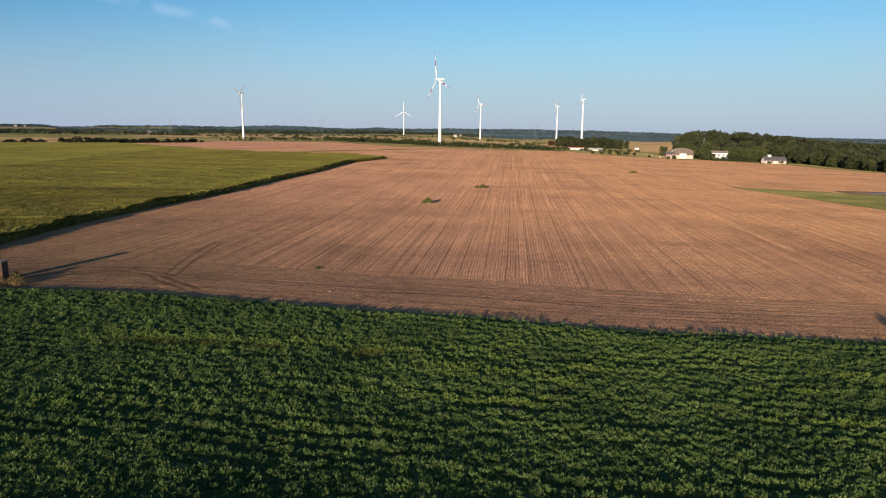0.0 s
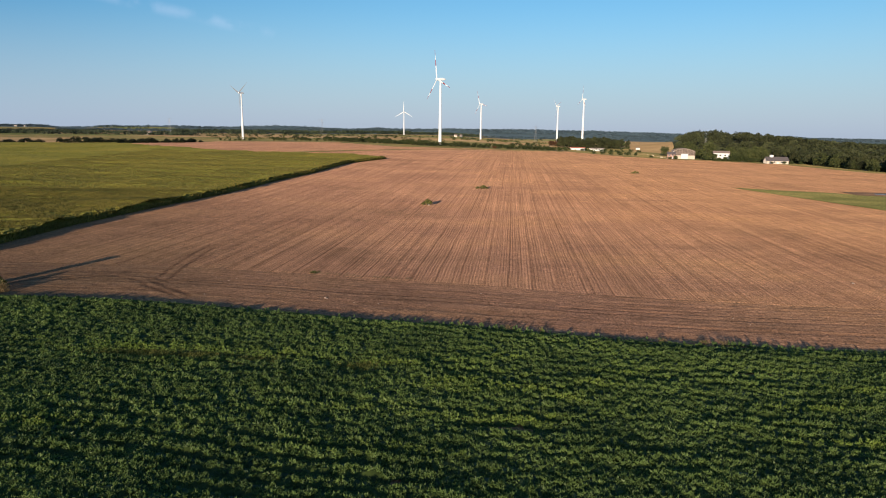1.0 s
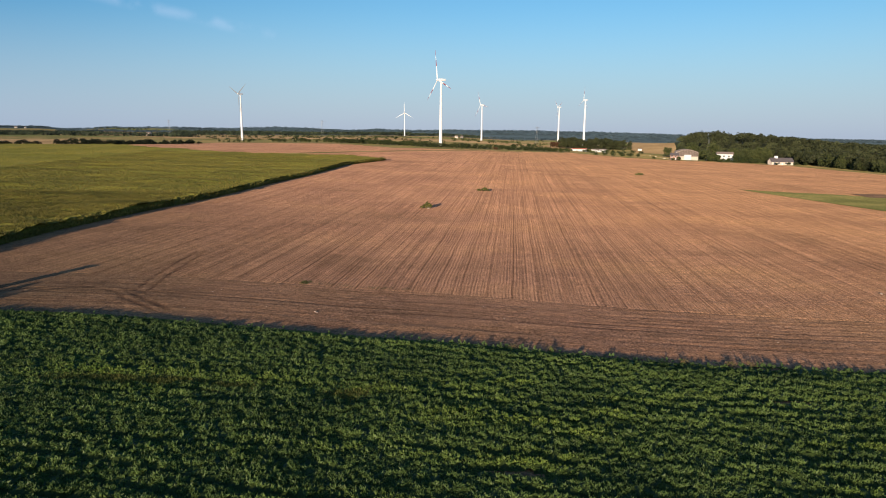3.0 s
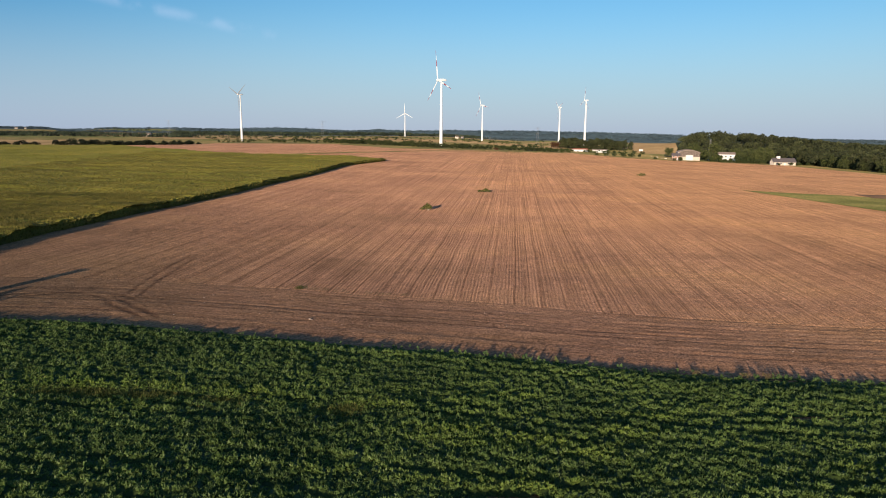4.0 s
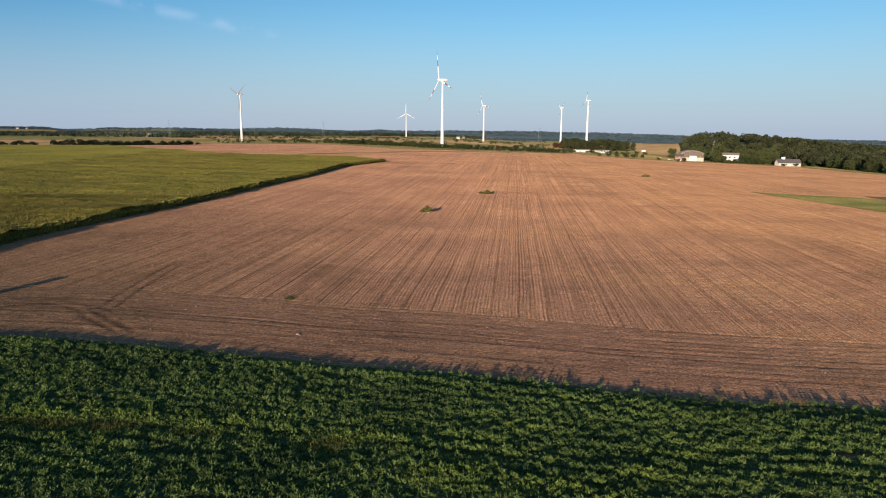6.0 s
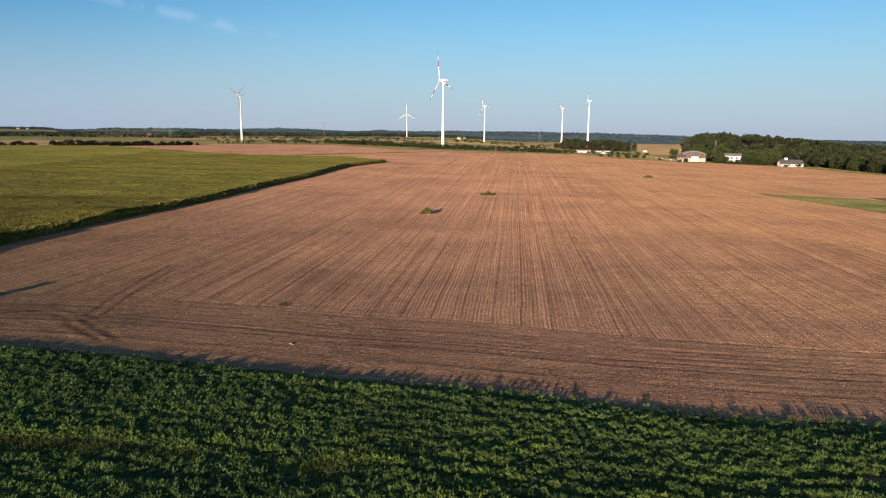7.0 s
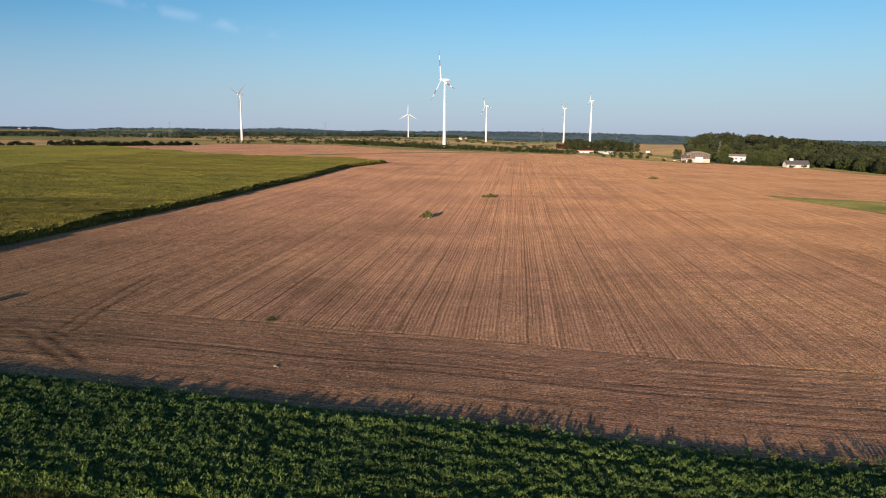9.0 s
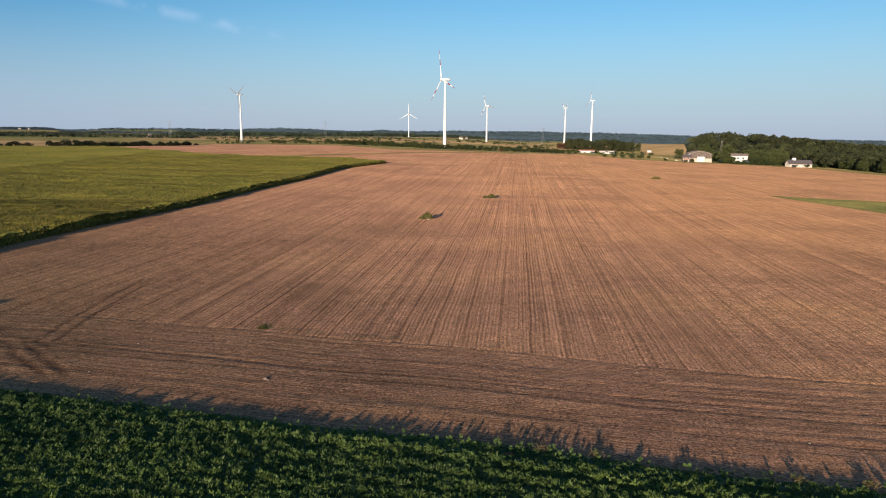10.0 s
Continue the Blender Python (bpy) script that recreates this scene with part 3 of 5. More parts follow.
sheet("yard_verge", [(143, 730), (213, 604), (222, 622), (150, 750)], 20, 4, 0.14, VERGE, "rough olive grass beside the farm", "grass", 4)
sheet("yard_verge", [(213, 604), (300, 568), (306, 584), (222, 622)], 20, 4, 0.14, VERGE, "rough grass along the farm's edge", "grass", 4)

# ---- the leafy crop in front ----
def scatter(x0, x1, y0, y1, step):
    X, Y = np.meshgrid(np.arange(x0, x1, step), np.arange(y0, y1, step))
    x = X.ravel() + rng.uniform(-0.5, 0.5, X.size) * step
    y = Y.ravel() + rng.uniform(-0.5, 0.5, X.size) * step
    return x, y


# patches where the crop failed: x, y, half-width, half-depth
FAILED = ((-30, 61.3, 4.0, 0.9), (-24.5, 60.9, 2.6, 0.7), (-16.8, 60.0, 2.2, 0.9), (-7.4, 59.0, 2.4, 1.1))


# paler patches, and hollows where the plants stand low: x, y, half-width, half-depth
PALER_SPOTS = ((-31.5, 62.9, 5.5, 1.7), (-24.5, 62.8, 4.5, 1.8), (-15.5, 61.7, 4.0, 1.5), (-5.5, 59.9, 3.2, 1.2), (1.1, 55.6, 3.0, 0.8), (6.1, 61.9, 2.6, 0.8),
        (7.3, 54.2, 3.2, 0.8), (10.8, 52.4, 2.2, 1.0), (7.0, 48.6, 3.2, 0.7), (13.9, 55.8, 2.6, 0.7), (17.0, 58.7, 3.2, 0.6), (30.2, 45.2, 4.5, 0.8),
        (30.2, 51.4, 4.5, 0.8), (-28.5, 46.4, 4.0, 0.9), (-24.0, 58.9, 3.0, 0.8), (40.0, 55.0, 5.0, 0.7))
HOLLOWS = ((-3.0, 39.3, 1.7, 0.6), (15.7, 44.1, 3.2, 0.5), (3.2, 47.1, 4.2, 0.55), (2.4, 63.4, 2.8, 0.4), (23.0, 58.8, 5.5, 0.4), (31.0, 59.2, 4.5, 0.4),
           (-7.4, 61.6, 2.2, 0.45), (3.3, 42.4, 2.4, 0.5), (10.0, 57.6, 3.4, 0.4), (-17.0, 57.4, 4.0, 0.5), (-28.0, 58.6, 4.5, 0.5), (22.0, 49.0, 4.0, 0.45), (36.0, 47.5, 5.0, 0.5))


def spread(spots, x, y):
    return sum(np.exp(-((x - bx) / bw) ** 2 - ((y - by) / bd) ** 2) for bx, by, bw, bd in spots)


def paleness(x, y):
    v = edge(x) - y
    own = 0.4 * S((vnoise(x / 7, v / 1.3, 61) - 0.55) / 0.3) * S((vnoise(x / 25, v / 12, 62) - 0.3) / 0.4)
    return np.clip(own + 0.95 * spread(PALER_SPOTS, x, y) * (0.5 + 0.8 * vnoise(x / 0.9, y / 0.7, 63)), 0, 1)


def crop_stand(x, y):
    """How tall the crop stands at a place, low in the gaps between the rows."""
    v = edge(x) + 0.2 - y
    row = v / 1.7 + 1.1 * (vnoise(x / 22, v / 7, 40) - 0.5) + 0.4 * (vnoise(x / 5, v / 3, 48) - 0.5)
    gap = np.abs(row - np.floor(row) - 0.5) * 2                       # 1 in the middle of a gap
    wide = 0.45 * S((vnoise(x / 7, v / 2.4, 41) - 0.52) / 0.3)
    h = 0.26 + 0.27 * S(1.25 * vnoise(x / 0.56, y / 0.47, 42) - 0.12) + 0.12 * (vnoise(x / 5, y / 2.4, 43) - 0.5) + 0.08 * (vnoise(x / 1.6, y / 1.2, 49) - 0.5)
    ridge = 0.35 * S((vnoise(x / 14, v / 6, 46) - 0.3) / 0.4)
    h = h * (1.10 - ridge * gap * gap) * (1 + 0.12 * np.clip(spread(PALER_SPOTS, x, y), 0, 1))
    h = np.where(gap > 1 - wide, h * 0.35, h) * (0.24 + 0.76 * S(v / (1.7 + 1.9 * S((x + 18) / 25))))
    h = h * (1 - 0.75 * S(1.7 * spread(HOLLOWS, x, y) * vnoise(x / 1.5, y / 0.55, 45)))
    h = h * (1 - 0.68 * np.clip(spread(FAILED, x, y) * (0.6 + 0.8 * vnoise(x / 2.5, y / 1.2, 47)), 0, 1))
    return np.where(v < 0.15 + 0.5 * (vnoise(x / 1.1, x * 0, 44) - 0.3), 0, h)


def build_crop(name, x, y, per, size, label):
    h = crop_stand(x, y)
    h = h * rng.uniform(0.85, 1.15, len(h))
    keep = h > 0.06
    x, y, h = x[keep], y[keep], h[keep]
    n = len(x)
    z = height(x, y)
    x, y, z, h = (np.repeat(k, per) for k in (x, y, z, h))
    a = rng.uniform(0, 2 * np.pi, n * per)
    level = np.tile(np.linspace(0.5, 1.0, per) ** 0.7, n) * rng.uniform(0.85, 1.1, n * per)
    el = np.radians(rng.uniform(22, 82, n * per))
    d = np.stack([np.cos(a) * np.cos(el), np.sin(a) * np.cos(el), np.sin(el)], 1)
    loose = size * 0.5 * rng.normal(size=(2, n * per))
    c = np.stack([x + loose[0], y + loose[1], z + h * level * 0.75], 1)
    V, F = blades(c, d, size * rng.uniform(0.6, 1.35, n * per) * (0.4 + 1.6 * h), 0.62)
    me = mesh_of(name, V, F, [BEET])
    paler = me.attributes.new("paler", "FLOAT", "POINT")
    paler.data.foreach_set("value", np.repeat(paleness(c[:, 0], c[:, 1]), 3).astype(np.float32))
    return tagged(new(name, me), label, "crop", kind="stuff")


cx, cy = scatter(-66, 60, 31, 86, 0.31)
near = (np.abs(cx) < 6 + cy * 0.78) & (cy < edge(cx) + 0.6)
build_crop("leafy_crop", cx[near], cy[near], 25, 0.15, "dense dark green leafy crop in uneven rows")
cx, cy = scatter(-46, 46, -32, 32, 0.95)
build_crop("leafy_crop_margin", cx, cy, 8, 0.6, "dark green leafy crop under the flight line")
cx, cy = scatter(-150, 150, -70, 84, 2.2)
rest = ((np.abs(cx) > 6 + cy * 0.78) | (cy < 31)) & (cy < edge(cx) - 0.1) & ~((np.abs(cx) < 46) & (cy > -32) & (cy < 32))
build_crop("leafy_crop_outskirts", cx[rest], cy[rest], 6, 1.3, "dark green leafy crop around the viewed stand")



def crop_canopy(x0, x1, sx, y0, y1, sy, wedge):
    """The closed lower storey of the leafy crop, between the upright leaves, its shade in the colour."""
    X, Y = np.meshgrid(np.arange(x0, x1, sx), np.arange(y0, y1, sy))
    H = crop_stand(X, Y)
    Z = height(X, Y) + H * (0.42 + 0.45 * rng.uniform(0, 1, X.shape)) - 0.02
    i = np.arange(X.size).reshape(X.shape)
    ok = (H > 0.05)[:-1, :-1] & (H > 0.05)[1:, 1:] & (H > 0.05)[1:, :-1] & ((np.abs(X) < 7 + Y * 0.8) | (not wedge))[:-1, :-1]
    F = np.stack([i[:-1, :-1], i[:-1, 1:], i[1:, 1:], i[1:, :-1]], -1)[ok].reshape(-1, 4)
    me = mesh_of("crop_understorey", np.stack([X, Y, Z], -1).reshape(-1, 3), F, [BEETSHADE], None, True)
    tagged(new("crop_understorey", me), "closed lower leaves of the green crop, coloured darker for shade", "crop", kind="stuff")


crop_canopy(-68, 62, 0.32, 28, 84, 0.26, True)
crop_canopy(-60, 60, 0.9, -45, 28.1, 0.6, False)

# ---- the maize ----
MAIZE_EDGE = [(-80, 80), (-80, 140), (-76, 172), (-70, 204), (-65, 250), (-58, 292), (-52, 352), (-35, 397)]
MAIZE_POLY = MAIZE_EDGE + [(-58, 410), (-104, 412), (-148, 432), (-226, 500), (-284, 556), (-420, 556), (-420, 80)]


def maize_top(x, y):
    return 1.95 + 0.9 * (vnoise(x / 26, y / 7, 50) - 0.5) + 0.75 * (vnoise(x / 9, y / 2.4, 51) - 0.5) + 0.45 * (vnoise(x / 1.8, y / 1.6, 52) - 0.5)


def build_maize():
    """A closed canopy with upright blades on it, and a wall of stalks along the edge."""
    xs, ys = np.arange(-420, -33, 2.0), np.arange(80, 560, 2.0)
    X, Y = np.meshgrid(xs, ys)
    cxm, cym = X + 1.0, Y + 1.0
    shy = [(x - 0.6, y) for x, y in MAIZE_POLY]
    ok = inside(shy, cxm, cym)
    Z = height(X, Y) + maize_top(X, Y) - 0.32
    i = np.arange(X.size).reshape(X.shape)
    F = np.stack([i[:-1, :-1], i[:-1, 1:], i[1:, 1:], i[1:, :-1]], -1)[ok[:-1, :-1]].reshape(-1, 4)
    me = mesh_of("maize_understorey", np.stack([X, Y, Z], -1).reshape(-1, 3), F, [MAIZEFLOOR], None, True)
    tagged(new("maize_understorey", me), "closed inner leaves of the maize stand, toned darker for shade", "maize", kind="stuff")
    vs, fs, k = [], [], 0
    for x0, x1, y0, y1, step, per, size in ((-140, -33, 80, 200, 0.45, 6, 0.42), (-190, -33, 200, 420, 0.95, 6, 0.6),
                                            (-420, -140, 80, 200, 2.0, 3, 0.9), (-420, -190, 200, 420, 2.6, 3, 1.0), (-420, -33, 420, 560, 2.8, 3, 1.0)):
        x, y = scatter(x0, x1, y0, y1, step)
        ok = inside(MAIZE_POLY, x, y) & (vnoise(x / 1.5, y / 1.2, 53) + 0.5 * vnoise(x / 18, y / 3.5, 54) > 0.45)
        x, y = x[ok], y[ok]
        n = len(x)
        top = np.repeat(height(x, y) + maize_top(x, y), per)
        x, y = np.repeat(x, per), np.repeat(y, per)
        a = rng.uniform(0, 2 * np.pi, n * per)
        el = np.radians(rng.uniform(25, 88, n * per))
        d = np.stack([np.cos(a) * np.cos(el), np.sin(a) * np.cos(el), np.sin(el)], 1)
        c = np.stack([x, y, top - size * rng.uniform(0.55, 1.0, n * per)], 1)
        V, F = blades(c, d, size * rng.uniform(0.7, 1.2, n * per), 0.3)
        vs.append(V), fs.append(F + k)
        k += len(V)
    # the shaded flank below the edge
    fx, fy = [np.concatenate([np.linspace(p[i], q[i], 40, endpoint=False) for p, q in zip(MAIZE_EDGE, MAIZE_EDGE[1:])]) for i in (0, 1)]
    fx = fx - 0.5 + rng.uniform(-0.25, 0.25, len(fx))
    rows = [np.stack([fx + o, fy, height(fx, fy) + h * rng.uniform(0.9, 1.1, len(fx))], 1) for h, o in ((-0.1, 0.0), (0.6, -0.1), (1.2, -0.25), (1.75, -0.6), (1.9, -1.6))]
    m = len(fx)
    fl = np.array([[r * m + i, r * m + i + 1, (r + 1) * m + i + 1, (r + 1) * m + i] for r in range(4) for i in range(m - 1)])
    tagged(new("maize_flank", mesh_of("maize_flank", np.concatenate(rows), fl, [MAIZEFLOOR])), "leafy flank along the edge of the maize", "maize", kind="stuff")
    # the wall of stalks
    pts = np.array(MAIZE_EDGE + [(-58, 410)], float)
    for p, q in zip(pts, pts[1:]):
        n = int(np.linalg.norm(q - p) * 26)
        t = rng.uniform(0, 1, (n, 1))
        s = p + (q - p) * t + rng.uniform(-1, 0.35, (n, 1)) * np.array([[1.0, 0.0]])
        z = height(s[:, 0], s[:, 1])
        a = rng.uniform(0, 2 * np.pi, n)
        el = np.radians(rng.uniform(35, 85, n))
        d = np.stack([np.cos(a) * np.cos(el), np.sin(a) * np.cos(el), np.sin(el)], 1)
        c = np.stack([s[:, 0], s[:, 1], z + rng.uniform(0.0, 0.9, n)], 1)
        V, F = blades(c, d, rng.uniform(0.5, 0.95, n), 0.3)
        vs.append(V), fs.append(F + k)
        k += len(V)
    me = mesh_of("maize", np.concatenate(vs), np.concatenate(fs), [MAIZE])
    tagged(new("maize", me), "ripening yellow-green maize stand with a shaded edge", "maize", kind="stuff")


build_maize()

# ---- wind turbines ----
def ring(r, z, n=20, cx=0.0, cy=0.0):
    return [(cx + r * math.cos(2 * math.pi * i / n), cy + r * math.sin(2 * math.pi * i / n), z) for i in range(n)]


def blade_bm(length, s0, s1):
    """A stretch of a turbine blade along +z, from share s0 to s1 of its length."""
    rings = []
    for k in range(9):
        s = s0 + (s1 - s0) * k / 8
        chord = length * (0.028 + 0.032 * math.sin(min(s / 0.22, 1) * math.pi / 2)) * (1 - 0.82 * max(0, s - 0.2) / 0.8)
        thick = chord * (0.75 - 0.6 * min(s / 0.2, 1))
        tw = radians(18 * (1 - s) ** 2)
        row = []
        for i in range(10):
            a = 2 * math.pi * i / 10
            px, py = chord * (0.5 * math.cos(a) - 0.18), thick * 0.5 * math.sin(a)
            row.append((px * math.cos(tw) - py * math.sin(tw), px * math.sin(tw) + py * math.cos(tw), s * length))
        rings.append(row)
    return loft(bmesh.new(), rings)


def wind_turbine(x, y, z, hub, blade, facing, phase, bands, label, paint):
    """facing: degrees by which the rotor's axis is turned from -y; phase: the first blade's angle from upright."""
    root = new("wind_turbine")
    root.location = (x, y, z)
    tagged(root, label, "wind turbine", "wind turbines on the plain")
    r0 = hub * 0.026
    part("tower", loft(bmesh.new(), [ring(r0 + (r0 * 0.52 - r0) * k / 8, (hub - 1.2) * k / 8) for k in range(9)]), WHITE, root)
    part("foundation", cyl(bmesh.new(), (0, 0, -3), (0, 0, 0.4), r0 * 1.7, r0 * 1.6, 20), STONE, root, "grey concrete foundation")
    turn = pose(0, 0, hub, 0, 0, facing)
    L, w = blade * 0.30, blade * 0.05
    prof = [(-0.32, 0.55), (-0.25, 0.9), (0.1, 1.0), (0.45, 0.9), (0.66, 0.62), (0.70, 0.4)]
    flat = [math.copysign(abs(math.cos(2 * math.pi * i / 16)) ** 0.55, math.cos(2 * math.pi * i / 16)) for i in range(16)]
    rings = [[(w * 0.9 * k * flat[i], L * s * 0.88, w * 0.12 + w * 0.86 * k * flat[i - 4]) for i in range(16)] for s, k in prof]
    nac = part("nacelle", loft(bmesh.new(), rings), WHITE, root)
    nac.matrix_basis = turn
    hb = bmesh.new()
    loft(hb, [[(w * k * math.cos(a), -L * 0.33 - s * w, w * k * math.sin(a)) for a in [2 * math.pi * i / 14 for i in range(14)]]
              for s, k in ((0.0, 0.8), (0.7, 0.85), (1.3, 0.7), (1.8, 0.4), (2.0, 0.1))])
    hubob = part("rotor_hub", hb, WHITE, root)
    hubob.matrix_basis = turn
    for k in range(3):
        m = turn @ pose(0, -L * 0.33 - w * 0.8, 0, 0, phase + 120 * k, 0)
        b = part("blade", blade_bm(blade, 0.0, 1.0), paint, root)
        b.matrix_basis = m
        for s0, s1 in bands:
            bm = blade_bm(blade * 1.0, s0, s1)
            for v in bm.verts:
                v.co.x, v.co.y = v.co.x * 1.05, v.co.y * 1.12
            part("painted_band", bm, RED, b, "red warning band")
    return root


TWO = ((0.46, 0.66), (0.82, 1.0))
for x, y, top, blade, facing, phase, bands, label in (
        (-3.6, 720, 78.8, 32, -62, -10, TWO, "white wind turbine with red-banded blades, behind a hedge"),
        (-254.5, 820, 67.4, 22, -40, 57, (), "slender white wind turbine, its blades coloured in shaded grey"),
        (-109.8, 1800, 76.7, 28, -4, 0, (), "distant white wind turbine with three blades spread"),
        (75.3, 1300, 78.0, 27, -58, -20, TWO, "white wind turbine with red-banded blades on the plain"),
        (259, 1200, 84.4, 25, -80, 8, TWO, "white wind turbine above a small wood"),
        (264.8, 1500, 83.5, 26, -78, 70, TWO, "far white wind turbine, its rotor seen edge-on")):
    z = float(height(x, y)) - 0.1
    wind_turbine(x, y, z, top - z, blade, facing, phase, bands, label, WHITE if bands or y > 1500 else BLADESHADE)

# ---- trees, hedges and woods ----
def blob_leaves(blobs, count, size, aspect=0.8, seed=1):
    """Leaf blades on the skins of several blobs (x, y, z, radius), thinner inside, with gaps."""
    g = np.random.default_rng(seed)
    bl = np.array(blobs, float)
    pick = g.choice(len(bl), count, p=bl[:, 3] ** 2 / (bl[:, 3] ** 2).sum())
    v = g.normal(size=(count, 3))
    v /= np.linalg.norm(v, axis=1, keepdims=True)
    v[:, 2] = np.where(v[:, 2] < -0.3, -v[:, 2], v[:, 2])
    c = bl[pick, :3] + v * bl[pick, 3:4] * g.uniform(0.62, 1.05, (count, 1))
    d = np.cross(v, g.normal(size=(count, 3))) + v * 0.25
    return leaves(c, d, size * g.uniform(0.6, 1.3, count), aspect, v + g.normal(size=(count, 3)) * 0.35)


def crown_blobs(h, w, n, seed, low=0.3):
    g = np.random.default_rng(seed)
    out = [(0, 0, h * 0.62, w * 0.30)]
    for _ in range(n):
        a, s = g.uniform(0, 2 * math.pi), g.uniform(0.3, 1.0) ** 0.6
        k = g.uniform(low, 0.86)
        wide = math.sin(math.pi * min(0.95, max(0.12, (k - low * 0.6) / (1.05 - low * 0.6)))) ** 0.7
        out.append((math.cos(a) * s * w * 0.33 * wide, math.sin(a) * s * w * 0.33 * wide, h * k, w * g.uniform(0.17, 0.27)))
    return out


def tree(name, h, w, seed, material, label, count=420, low=0.3):
    """A tapered trunk with limbs under a ragged crown."""
    g = np.random.default_rng(seed)
    root = new(name)
    blobs = crown_blobs(h, w, 13, seed, low)
    bm = bmesh.new()
    cyl(bm, (0, 0, -0.5), (0.1, 0, h * 0.55), h * 0.026, h * 0.012, 8)
    for x, y, z, r in blobs[1:7]:
        cyl(bm, (0.05, 0, z * 0.55), (x, y, z), h * 0.010, h * 0.003, 5)
    part("trunk", bm, BARK, root)
    V, F = blob_leaves(blobs, count, h * 0.095, 0.85, seed)
    crown = new("crown", mesh_of("crown", V, F, [material]))
    crown.parent = root
    return tagged(root, label, "tree")


def bush(h, w, seed, material, label, count=380):
    g = np.random.default_rng(seed)
    blobs = [(g.uniform(-0.4, 0.4) * w, g.uniform(-0.3, 0.3) * w, h * g.uniform(0.15, 0.7), w * g.uniform(0.14, 0.26)) for _ in range(9)]
    V, F = blob_leaves(blobs, count, h * 0.17, 0.8, seed)
    return tagged(new("bush", mesh_of("bush", V, F, [material])), label, "bush")


def stand(ob, x, y, scale=1.0, turn=0.0, sink=0.1):
    ob.matrix_basis = pose(x, y, float(height(x, y)) - sink, 0, 0, turn) @ Matrix.Scale(scale, 4)
    return ob


def again(ob, x, y, scale=1.0, turn=0.0, group="", sink=0.1):
    c = copy_thing(ob, pose(x, y, float(height(x, y)) - sink, 0, 0, turn))
    c.scale = (scale, scale, scale)
    if group:
        c["group"] = group
    return c


def bearing(px, d):
    """The place at the distance d ahead that lies at a bearing, given as its tangent times 1149."""
    return px * d / 1149.0, d


oaks = [stand(tree("tree", 10, 8.5, 100 + k, TREE, lab, 900, 0.12), 300 + 24 * k, 640 + 14 * k) for k, lab in enumerate((
    "broad dark green deciduous tree at the wood's edge", "tall dark green deciduous tree with an uneven crown",
    "dense green tree with a low round crown", "slim dark green tree with a ragged top"))]
fruit = [stand(tree("tree", 9, 9.5, 150 + k, ORCHARD, lab, 1000, 0.06), 262 + 8 * k, 668 + 6 * k) for k, lab in enumerate((
    "round light green broadleaf tree beside the farm", "low wide green tree beside the farm buildings"))]
shrubs = [stand(bush(3.2, 4.6, 200 + k, BUSH if k < 3 else AUTUMN, lab), 20 + 11 * k, 664) for k, lab in enumerate((
    "low olive green bush in the far hedge", "spreading green bush in the far hedge", "ragged yellowish green bush", "reddish brown bush on the plain"))]

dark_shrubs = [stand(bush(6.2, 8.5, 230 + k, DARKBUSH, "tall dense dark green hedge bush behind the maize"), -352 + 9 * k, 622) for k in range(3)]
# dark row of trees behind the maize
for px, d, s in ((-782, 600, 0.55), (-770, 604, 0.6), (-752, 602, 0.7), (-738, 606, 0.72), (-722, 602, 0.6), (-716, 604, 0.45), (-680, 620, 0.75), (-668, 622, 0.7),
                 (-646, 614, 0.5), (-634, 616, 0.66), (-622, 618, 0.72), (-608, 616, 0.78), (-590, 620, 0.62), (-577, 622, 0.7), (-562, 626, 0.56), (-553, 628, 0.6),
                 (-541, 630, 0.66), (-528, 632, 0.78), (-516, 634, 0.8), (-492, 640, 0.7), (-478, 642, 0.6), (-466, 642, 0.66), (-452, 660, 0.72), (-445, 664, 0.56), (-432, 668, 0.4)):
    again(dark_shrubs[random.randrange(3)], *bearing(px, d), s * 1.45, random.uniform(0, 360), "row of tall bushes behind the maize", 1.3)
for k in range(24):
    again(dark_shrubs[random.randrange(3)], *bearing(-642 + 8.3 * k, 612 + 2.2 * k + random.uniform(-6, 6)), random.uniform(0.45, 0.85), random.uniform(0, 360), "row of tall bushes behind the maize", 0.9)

# hedge along the far edge of the bare field
for px, d, s in [(-398 + 9 * k, 742 + random.uniform(-4, 10), random.uniform(0.6, 1.1)) for k in range(7)] + \
        [(p, 746, s) for p, s in ((-300, 1.5), (-290, 1.2), (-282, 1.3), (-252, 1.6), (-244, 1.5), (-238, 1.2), (-210, 1.1), (-200, 1.3), (-262, 0.9), (-225, 0.8))] + \
        [(-190 + 8.5 * k, 745 - 5.0 * k + random.uniform(-4, 12), random.uniform(0.9, 1.7)) for k in range(20)] + [(-188 + 6.1 * k, 752 - 3.4 * k + random.uniform(-4, 12), random.uniform(1.0, 1.9)) for k in range(28)] + [(-20 + 7.3 * k, 648 + 3.4 * k + random.uniform(-8, 10), random.uniform(1.0, 1.8)) for k in range(32) if k not in (11, 12, 17)] + \
        [(-22 + 9 * k, 640 + random.uniform(-4, 14), random.uniform(0.7, 1.25)) for k in range(7)] + \
        [(40 + 10.5 * k, 655 + 5.2 * k + random.uniform(-6, 14), random.uniform(0.9, 1.7)) for k in range(18) if k not in (4, 9)]:
    again(shrubs[random.randrange(3)], *bearing(px, d), s, random.uniform(0, 360), "hedge along the field")
